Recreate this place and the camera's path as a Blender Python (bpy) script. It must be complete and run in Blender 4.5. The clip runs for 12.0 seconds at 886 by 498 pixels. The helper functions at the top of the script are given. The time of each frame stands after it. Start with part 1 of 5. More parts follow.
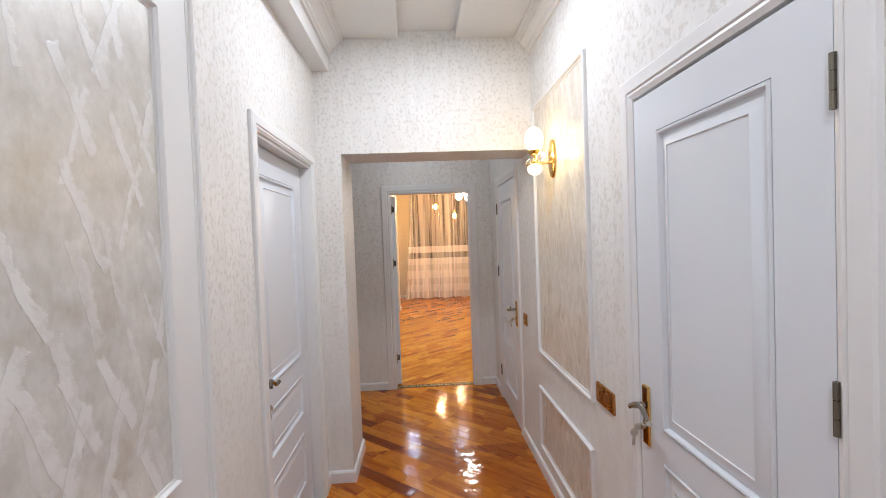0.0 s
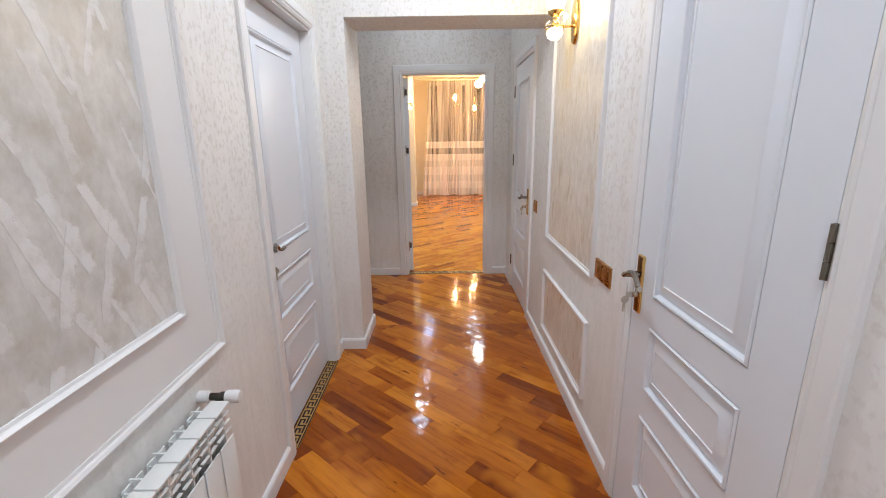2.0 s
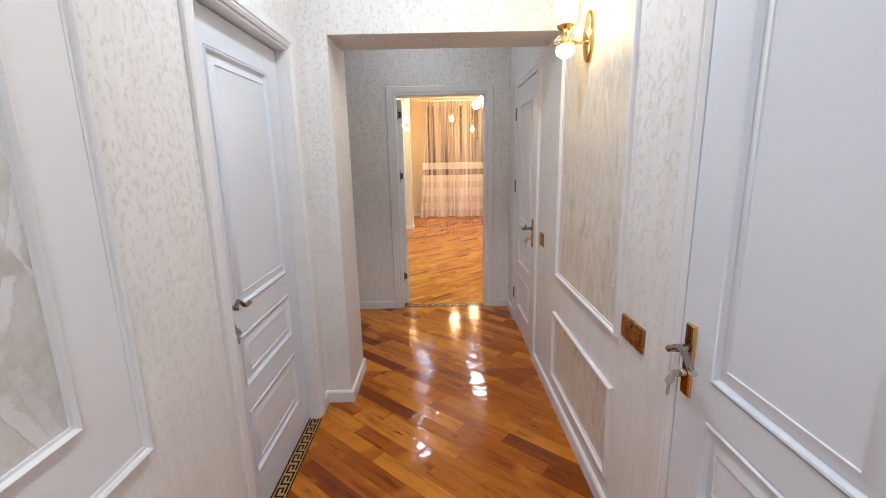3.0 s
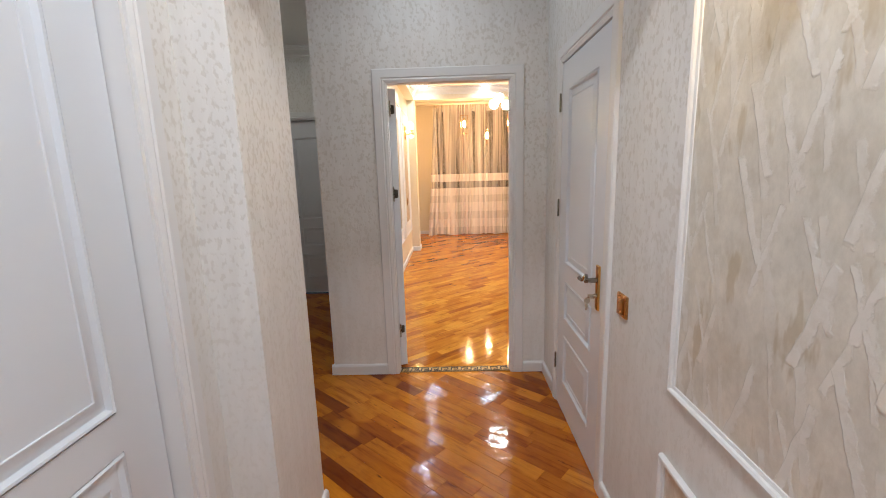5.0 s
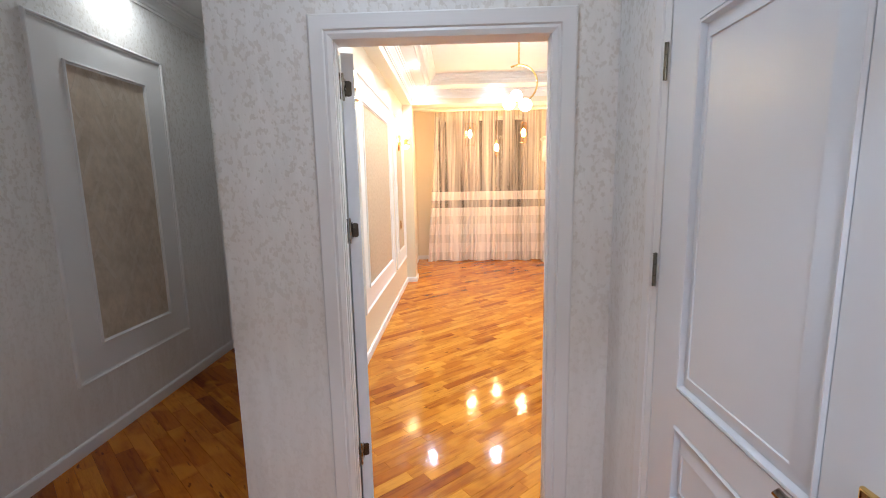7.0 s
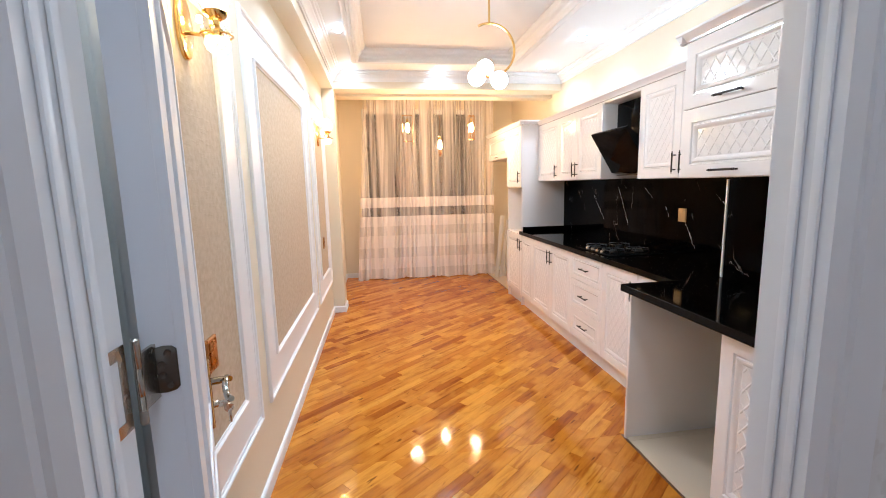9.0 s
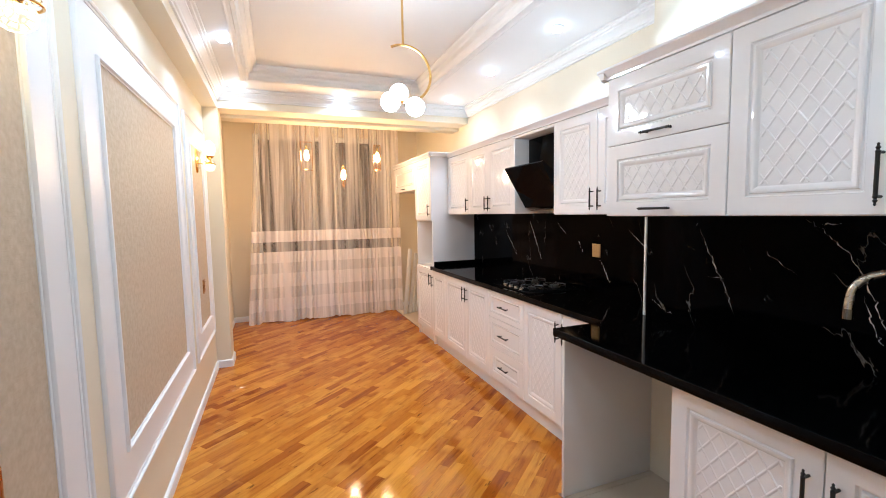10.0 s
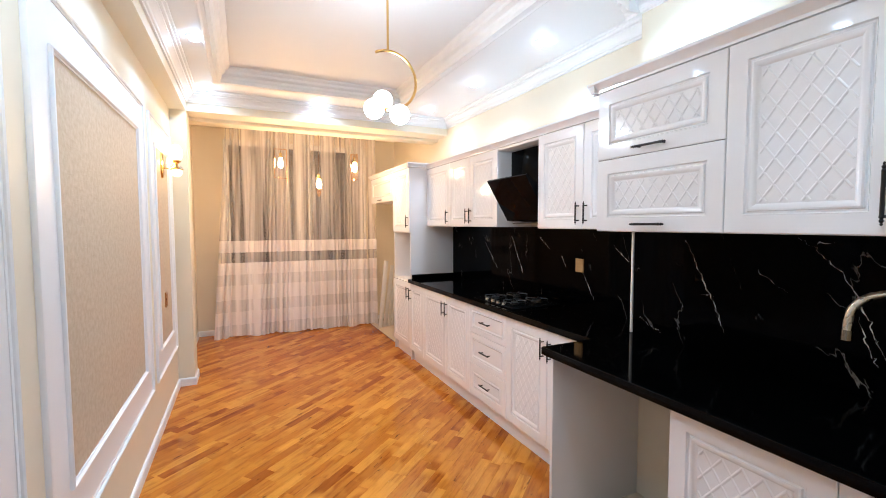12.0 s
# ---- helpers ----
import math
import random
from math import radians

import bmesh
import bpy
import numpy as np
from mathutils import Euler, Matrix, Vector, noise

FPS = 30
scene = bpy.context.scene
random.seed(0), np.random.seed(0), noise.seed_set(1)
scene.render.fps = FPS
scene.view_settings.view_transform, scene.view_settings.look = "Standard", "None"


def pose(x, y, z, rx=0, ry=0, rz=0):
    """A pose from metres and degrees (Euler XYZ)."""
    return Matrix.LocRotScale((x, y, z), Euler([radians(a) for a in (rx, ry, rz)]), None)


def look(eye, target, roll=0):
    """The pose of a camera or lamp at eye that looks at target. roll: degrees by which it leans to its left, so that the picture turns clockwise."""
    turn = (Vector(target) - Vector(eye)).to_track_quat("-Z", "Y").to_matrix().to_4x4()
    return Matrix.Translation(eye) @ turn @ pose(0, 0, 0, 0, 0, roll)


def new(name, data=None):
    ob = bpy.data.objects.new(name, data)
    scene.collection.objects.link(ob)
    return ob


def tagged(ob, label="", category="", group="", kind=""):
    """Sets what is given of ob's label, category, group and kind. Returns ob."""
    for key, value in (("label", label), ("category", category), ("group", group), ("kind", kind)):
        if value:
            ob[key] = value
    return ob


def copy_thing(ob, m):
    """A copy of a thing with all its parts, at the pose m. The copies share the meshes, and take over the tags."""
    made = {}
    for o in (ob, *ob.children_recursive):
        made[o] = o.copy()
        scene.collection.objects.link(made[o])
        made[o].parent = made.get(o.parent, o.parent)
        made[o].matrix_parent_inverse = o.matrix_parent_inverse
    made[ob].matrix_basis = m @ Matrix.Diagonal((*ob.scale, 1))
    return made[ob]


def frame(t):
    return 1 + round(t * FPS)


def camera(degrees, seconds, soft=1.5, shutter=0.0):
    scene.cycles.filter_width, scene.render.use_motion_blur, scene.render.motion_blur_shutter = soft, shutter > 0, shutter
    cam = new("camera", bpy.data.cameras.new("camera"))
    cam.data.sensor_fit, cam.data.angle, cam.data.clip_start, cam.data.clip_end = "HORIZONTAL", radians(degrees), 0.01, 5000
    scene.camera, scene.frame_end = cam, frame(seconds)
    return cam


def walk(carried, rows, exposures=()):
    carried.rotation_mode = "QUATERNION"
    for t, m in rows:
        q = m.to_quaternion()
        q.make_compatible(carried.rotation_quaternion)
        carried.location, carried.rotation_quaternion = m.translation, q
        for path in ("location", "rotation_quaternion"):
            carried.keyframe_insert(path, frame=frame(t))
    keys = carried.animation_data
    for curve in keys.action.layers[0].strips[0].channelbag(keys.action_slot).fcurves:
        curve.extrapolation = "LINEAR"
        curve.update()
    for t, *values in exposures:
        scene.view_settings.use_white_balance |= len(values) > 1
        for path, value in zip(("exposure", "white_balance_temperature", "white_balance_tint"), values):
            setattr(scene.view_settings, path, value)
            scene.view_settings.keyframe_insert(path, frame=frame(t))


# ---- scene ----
cam = camera(91.9, 12.0, soft=1.0, shutter=0.0)
PATH = [
    (0, (-0.002, -0.087, 1.538), (0.103, 1.91, 1.485), -2.1),
    (0.5, (0.02, -0.109, 1.587), (0.053, 1.888, 1.705), -1.5),
    (1, (0.043, -0.088, 1.528), (0.058, 1.912, 1.492), -1.0),
    (1.5, (0.059, -0.074, 1.453), (0.062, 1.901, 1.139), -0.9),
    (2, (0.074, -0.068, 1.402), (0.074, 1.868, 0.903), -0.8),
    (2.5, (0.104, 0.017, 1.418), (0.109, 1.957, 0.931), -0.9),
    (3, (0.086, 0.256, 1.457), (0.095, 2.211, 1.038), -1.2),
    (3.2, (0.083, 0.351, 1.466), (0.094, 2.314, 1.085), -1.4),
    (4.8, (0.093, 1.292, 1.467), (0.054, 3.259, 1.104), -1.3),
    (5, (0.109, 1.423, 1.446), (0.064, 3.388, 1.079), -1.7),
    (5.5, (0.167, 1.744, 1.465), (0.123, 3.711, 1.104), -2.3),
    (6, (0.165, 2.034, 1.452), (0.101, 4.002, 1.102), -1.7),
    (6.5, (0.163, 2.351, 1.467), (0.09, 4.323, 1.147), -1.3),
    (8.3, (0.062, 3.482, 1.455), (0.065, 5.463, 1.176), -1.6),
    (8.5, (0.046, 3.618, 1.502), (0.077, 5.597, 1.214), -1.9),
    (9, (-0.005, 3.887, 1.501), (0.274, 5.845, 1.208), -1.3),
    (9.5, (-0.034, 4.112, 1.524), (0.584, 5.995, 1.255), -0.7),
    (10, (-0.016, 4.245, 1.538), (0.713, 6.1, 1.373), -1.0),
    (10.5, (-0.014, 4.315, 1.563), (0.775, 6.153, 1.536), -0.4),
    (11, (-0.028, 4.33, 1.604), (0.799, 6.146, 1.731), 0.4),
    (11.5, (-0.034, 4.352, 1.581), (0.815, 6.163, 1.63), 0.1),
    (12, (-0.035, 4.366, 1.544), (0.812, 6.174, 1.431), -0.1),
]
walk(cam, [(t, look(eye, target, roll)) for t, eye, target, roll in PATH], exposures=[(0.0, 0.1, 6550, 8), (0.5, -0.13, 6250, 7), (0.9, -0.1, 6250, 7), (2.0, 0.26, 6400, 7), (3.0, 0.2, 6450, 6), (5.0, 0.22, 6600, 6), (5.5, 0.44, 6350, 6), (6.5, 0.52, 6100, 7), (8.5, 0.27, 5450, 6), (9.5, 0.02, 5450, 6), (10.2, -0.07, 5300, 5), (11.0, -0.18, 5300, 5), (11.5, -0.24, 5250, 5), (12.0, 0.0, 5200, 5)])

# ---------------------------------------------------------------- light
world = bpy.data.worlds.new("night")
world.use_nodes = True
world.node_tree.nodes["Background"].inputs[0].default_value = (0.012, 0.014, 0.02, 1)
world.node_tree.nodes["Background"].inputs[1].default_value = 1.0
scene.world = world

COOL, DAY, NEUTRAL, AMBER = (0.72, 0.85, 0.98), (0.87, 0.89, 1.0), (1.0, 0.95, 0.87), (1.0, 0.50, 0.17)
CEILING = 2.80


def disc_lamp(name, x, y, z, radius, watts, colour, spread=180):
    lamp = bpy.data.lights.new(name, "AREA")
    lamp.shape, lamp.size, lamp.energy, lamp.color, lamp.spread = "DISK", 2 * radius, watts, colour, radians(spread)
    ob = new(name, lamp)
    ob.matrix_world = pose(x, y, z)
    return ob


CORRIDOR_LAMPS = [(0.095, 1.80), (0.095, -0.35)]
# unseen light added to brighten the space before the kitchen door
ALCOVE_FILL = (-0.05, 3.66)
# last three are unseen, added to brighten the kitchen's near end
SPOTS = [(1.86, 6.80), (1.86, 7.77), (1.86, 8.72), (1.72, 5.80), (-0.29, 5.80), (-0.29, 6.75), (-0.29, 7.72), (-0.29, 8.86), (0.72, 8.93), (1.60, 4.85), (-0.40, 4.72), (0.70, 4.75)]
for lx, ly in CORRIDOR_LAMPS:
    disc_lamp("corridor_light", lx, ly, CEILING - 0.03, 0.11, 12.5, DAY)
disc_lamp("alcove_fill", *ALCOVE_FILL, CEILING - 0.022, 0.08, 7.2, (0.86, 0.90, 1.0))
disc_lamp("hall_light", -1.80, 5.42, CEILING - 0.06, 0.04, 2.2, NEUTRAL)
for lx, ly in SPOTS:
    disc_lamp("spot_light", lx, ly, CEILING - 0.030, 0.040, 4.4, COOL, 150 if ly > 8.5 else 118)


# ---------------------------------------------------------------- materials
def material(name, colour=(0.8, 0.8, 0.8), rough=0.5, metal=0.0, coat=0.0):
    m = bpy.data.materials.new(name)
    m.use_nodes = True
    b = m.node_tree.nodes["Principled BSDF"]
    b.inputs["Base Color"].default_value = (*colour, 1)
    b.inputs["Roughness"].default_value = rough
    b.inputs["Metallic"].default_value = metal
    b.inputs["Coat Weight"].default_value = coat
    b.inputs["Coat Roughness"].default_value = 0.04
    return m, m.node_tree.nodes, m.node_tree.links, b


def node(nodes, kind, **values):
    n = nodes.new(kind)
    for key, value in values.items():
        n.inputs[key.replace("_", " ")].default_value = value
    return n


def coords(nodes, links, scale=(1, 1, 1), turn=(0, 0, 0)):
    tc, mp = nodes.new("ShaderNodeTexCoord"), nodes.new("ShaderNodeMapping")
    mp.inputs["Scale"].default_value = scale
    mp.inputs["Rotation"].default_value = [radians(a) for a in turn]
    links.new(tc.outputs["Object"], mp.inputs[0])
    return mp.outputs[0]


def noise_tex(nodes, links, vector, scale, detail=3.0, rough=0.55):
    n = node(nodes, "ShaderNodeTexNoise", Scale=scale, Detail=detail, Roughness=rough)
    links.new(vector, n.inputs["Vector"])
    return n.outputs["Fac"]


def ramp(nodes, links, fac, stops):
    r = nodes.new("ShaderNodeValToRGB")
    while len(r.color_ramp.elements) < len(stops):
        r.color_ramp.elements.new(0.5)
    for e, (p, c) in zip(r.color_ramp.elements, stops):
        e.position, e.color = p, (*c, 1) if len(c) == 3 else c
    links.new(fac, r.inputs[0])
    return r.outputs[0]


def mix(nodes, links, fac, a, b, blend="MIX"):
    m = nodes.new("ShaderNodeMix")
    m.data_type, m.blend_type = "RGBA", blend
    for socket, value in ((m.inputs[0], fac), (m.inputs[6], a), (m.inputs[7], b)):
        if isinstance(value, bpy.types.NodeSocket):
            links.new(value, socket)
        elif isinstance(value, (int, float)):
            socket.default_value = value
        else:
            socket.default_value = (*value, 1)
    return m.outputs[2]


def maths(nodes, links, op, a, b=0.0):
    m = nodes.new("ShaderNodeMath")
    m.operation = op
    for socket, value in ((m.inputs[0], a), (m.inputs[1], b)):
        if isinstance(value, bpy.types.NodeSocket):
            links.new(value, socket)
        else:
            socket.default_value = value
    return m.outputs[0]


def bump(nodes, links, b, height, strength, distance=0.002):
    n = node(nodes, "ShaderNodeBump", Strength=strength, Distance=distance)
    links.new(height, n.inputs["Height"])
    links.new(n.outputs[0], b.inputs["Normal"])


def paint(name, colour, rough=0.45, grain=60.0, strength=0.06, coat=0.0):
    m, ns, ls, b = material(name, colour, rough, coat=coat)
    v = coords(ns, ls)
    big = noise_tex(ns, ls, v, 1.7, 2)
    tone = ramp(ns, ls, big, [(0.3, [c * 0.98 for c in colour]), (0.7, colour)])
    ls.new(tone, b.inputs["Base Color"])
    rr = ramp(ns, ls, noise_tex(ns, ls, v, 9, 3), [(0.3, [rough * 0.96] * 3), (0.7, [min(1, rough * 1.05)] * 3)])
    ls.new(rr, b.inputs["Roughness"])
    bump(ns, ls, b, noise_tex(ns, ls, v, grain, 3), strength, 0.001)
    return m


def wallpaper():
    """Off-white paper with small worm-like beige flecks in relief, denser in clumps."""
    m, ns, ls, b = material("fleck_wallpaper", (0.78, 0.76, 0.73), 0.6)
    v = coords(ns, ls, (1, 1, 0.75))
    clump = noise_tex(ns, ls, v, 5.5, 2)
    fleck = noise_tex(ns, ls, v, 60, 1.6, 0.5)
    f = maths(ns, ls, "ADD", fleck, maths(ns, ls, "MULTIPLY", maths(ns, ls, "SUBTRACT", clump, 0.5), 0.16))
    f = maths(ns, ls, "ADD", f, maths(ns, ls, "MULTIPLY", maths(ns, ls, "SUBTRACT", noise_tex(ns, ls, v, 170, 2), 0.5), 0.10))
    mask = ramp(ns, ls, f, [(0.52, (0, 0, 0)), (0.64, (1, 1, 1))])
    sep = ns.new("ShaderNodeSeparateXYZ")
    ls.new(coords(ns, ls), sep.inputs[0])
    thin = ramp(ns, ls, maths(ns, ls, "MULTIPLY", sep.outputs[2], 0.4), [(0.24, (0.30, 0.30, 0.30)), (0.60, (1, 1, 1))])
    mask = maths(ns, ls, "MULTIPLY", mask, thin)
    base = ramp(ns, ls, noise_tex(ns, ls, coords(ns, ls, (1, 1, 0.2)), 25, 3), [(0.3, (0.76, 0.745, 0.72)), (0.7, (0.82, 0.81, 0.79))])
    col = mix(ns, ls, maths(ns, ls, "MULTIPLY", mask, 0.37), base, (0.52, 0.47, 0.40))
    ls.new(col, b.inputs["Base Color"])
    fine = noise_tex(ns, ls, coords(ns, ls, (1, 1, 0.35)), 120, 2)
    h = maths(ns, ls, "ADD", maths(ns, ls, "MULTIPLY", mask, -1.0), maths(ns, ls, "MULTIPLY", fine, 0.35))
    bump(ns, ls, b, h, 0.28, 0.002)
    return m


def stroke_layer(ns, ls, angle, pitch, run, seed):
    """Slanting trowel strokes laid out in uneven columns: sharp on one side, torn on the other. Gives the strokes and their hairlines."""
    v = coords(ns, ls, (1, 1, 1), (0, angle, 0))
    sep = ns.new("ShaderNodeSeparateXYZ")
    ls.new(v, sep.inputs[0])
    torn = maths(ns, ls, "SUBTRACT", noise_tex(ns, ls, v, 38, 5, 0.65), 0.5)
    bend = maths(ns, ls, "SUBTRACT", noise_tex(ns, ls, v, 7, 2), 0.5)
    un = maths(ns, ls, "ADD", maths(ns, ls, "MULTIPLY", sep.outputs[0], 1 / pitch), maths(ns, ls, "ADD", maths(ns, ls, "MULTIPLY", bend, 0.40), seed * 3.7))
    col, fu = maths(ns, ls, "FLOOR", un), maths(ns, ls, "FRACT", un)
    rc = ns.new("ShaderNodeTexWhiteNoise")
    rc.noise_dimensions = "1D"
    ls.new(maths(ns, ls, "ADD", col, seed * 11.3), rc.inputs["W"])
    vn = maths(ns, ls, "ADD", maths(ns, ls, "MULTIPLY", sep.outputs[2], 1 / run), maths(ns, ls, "MULTIPLY", rc.outputs["Value"], 7.0))
    row, fv = maths(ns, ls, "FLOOR", vn), maths(ns, ls, "FRACT", vn)
    cell = ns.new("ShaderNodeCombineXYZ")
    ls.new(col, cell.inputs[0])
    ls.new(row, cell.inputs[1])
    cell.inputs[2].default_value = seed
    rn = ns.new("ShaderNodeTexWhiteNoise")
    ls.new(cell.outputs[0], rn.inputs["Vector"])
    rgb = ns.new("ShaderNodeSeparateColor")
    ls.new(rn.outputs["Color"], rgb.inputs[0])
    r2, r3 = rgb.outputs[0], rgb.outputs[1]
    present = maths(ns, ls, "GREATER_THAN", rn.outputs["Value"], 0.40)
    d = maths(ns, ls, "SUBTRACT", fu, maths(ns, ls, "ADD", 0.12, maths(ns, ls, "MULTIPLY", r2, 0.3)))
    sharp = ramp(ns, ls, maths(ns, ls, "ADD", d, maths(ns, ls, "MULTIPLY", torn, 0.16)), [(0.0, (0, 0, 0)), (0.025, (1, 1, 1))])
    rest = maths(ns, ls, "SUBTRACT", maths(ns, ls, "ADD", maths(ns, ls, "ADD", 0.16, maths(ns, ls, "MULTIPLY", r3, 0.24)), maths(ns, ls, "MULTIPLY", torn, 0.55)), d)
    ragged = ramp(ns, ls, rest, [(0.0, (0, 0, 0)), (0.07, (1, 1, 1))])
    tail = maths(ns, ls, "SUBTRACT", maths(ns, ls, "ADD", maths(ns, ls, "ADD", 0.55, maths(ns, ls, "MULTIPLY", r2, 0.42)), maths(ns, ls, "MULTIPLY", torn, 0.16)), fv)
    ends = maths(ns, ls, "MULTIPLY", ramp(ns, ls, tail, [(0.0, (0, 0, 0)), (0.03, (1, 1, 1))]), ramp(ns, ls, maths(ns, ls, "ADD", fv, maths(ns, ls, "MULTIPLY", torn, 0.1)), [(0.02, (0, 0, 0)), (0.05, (1, 1, 1))]))
    live = maths(ns, ls, "MULTIPLY", present, ends)
    stroke = maths(ns, ls, "MULTIPLY", live, maths(ns, ls, "MULTIPLY", sharp, ragged))
    hair = ramp(ns, ls, maths(ns, ls, "ABSOLUTE", maths(ns, ls, "SUBTRACT", d, 0.02)), [(0.006, (1, 1, 1)), (0.02, (0, 0, 0))])
    hair = maths(ns, ls, "MULTIPLY", maths(ns, ls, "MULTIPLY", hair, live), maths(ns, ls, "GREATER_THAN", r3, 0.55))
    return stroke, hair


def stroke_paper(name, ground, shade, stroke, sheen_rough, tilt, pitch=0.12, run=0.30, show=0.75, smear=0.0, relief=0.35):
    """Panel paper: a pearly marbled ground under zigzag pale trowel strokes with fine hairlines."""
    m, ns, ls, b = material(name, ground, sheen_rough)
    pairs = [stroke_layer(ns, ls, a, pitch, run, k + 1.0) for k, a in enumerate((tilt, -tilt * 0.85, tilt * 0.55))]
    s = maths(ns, ls, "MAXIMUM", maths(ns, ls, "MAXIMUM", pairs[0][0], pairs[1][0]), maths(ns, ls, "MULTIPLY", pairs[2][0], 0.6))
    hair = maths(ns, ls, "MAXIMUM", pairs[0][1], pairs[1][1])
    v = coords(ns, ls)
    cloud = noise_tex(ns, ls, v, 7, 6, 0.62)
    tone = ramp(ns, ls, cloud, [(0.36, shade), (0.47, ground), (0.53, [min(1, c * 1.04) for c in ground]), (0.64, [min(1, c * 1.13) for c in ground])])
    fleck = noise_tex(ns, ls, coords(ns, ls, (1, 1, 0.6), (0, tilt, 0)), 26, 6, 0.7)
    tone = mix(ns, ls, 0.55, tone, ramp(ns, ls, fleck, [(0.38, (0.88, 0.86, 0.82)), (0.50, (1, 1, 1)), (0.62, (1.12, 1.12, 1.12))]), "MULTIPLY")
    s = maths(ns, ls, "MULTIPLY", s, ramp(ns, ls, noise_tex(ns, ls, v, 19, 5, 0.65), [(0.34, (0.30, 0.30, 0.30)), (0.54, (1, 1, 1))]))
    if smear:
        sv = coords(ns, ls, (1, 1, 0.28), (0, tilt * 0.8, 0))
        patch = maths(ns, ls, "ADD", noise_tex(ns, ls, sv, 13, 4, 0.6), maths(ns, ls, "MULTIPLY", maths(ns, ls, "SUBTRACT", noise_tex(ns, ls, v, 3, 2), 0.5), 0.25))
        tone = mix(ns, ls, maths(ns, ls, "MULTIPLY", ramp(ns, ls, patch, [(0.60, (0, 0, 0)), (0.66, (1, 1, 1))]), smear), tone, (0.46, 0.36, 0.22))
    col = mix(ns, ls, maths(ns, ls, "MULTIPLY", s, show), tone, stroke)
    col = mix(ns, ls, maths(ns, ls, "MULTIPLY", hair, 0.25), col, [c * 0.55 for c in shade])
    ls.new(col, b.inputs["Base Color"])
    rough = ramp(ns, ls, s, [(0.0, [sheen_rough] * 3), (1.0, [sheen_rough * 1.4] * 3)])
    ls.new(rough, b.inputs["Roughness"])
    b.inputs["Metallic"].default_value = 0.12
    wrinkle = noise_tex(ns, ls, coords(ns, ls, (1, 1, 0.45), (0, tilt, 0)), 30, 5, 0.6)
    h = maths(ns, ls, "ADD", s, maths(ns, ls, "MULTIPLY", wrinkle, 0.9))
    bump(ns, ls, b, h, relief, 0.003)
    return m


def linen_paper():
    """Kitchen panel paper: tan, with faint level creases and a soft sheen."""
    m, ns, ls, b = material("tan_linen_paper", (0.50, 0.40, 0.31), 0.62)
    v = coords(ns, ls, (1, 1, 6))
    crease = noise_tex(ns, ls, v, 14, 3, 0.6)
    tone = ramp(ns, ls, noise_tex(ns, ls, coords(ns, ls), 40, 4), [(0.3, (0.45, 0.355, 0.245)), (0.7, (0.55, 0.45, 0.33))])
    ls.new(tone, b.inputs["Base Color"])
    bump(ns, ls, b, ramp(ns, ls, crease, [(0.55, (0, 0, 0)), (0.62, (1, 1, 1))]), 0.2, 0.0015)
    return m


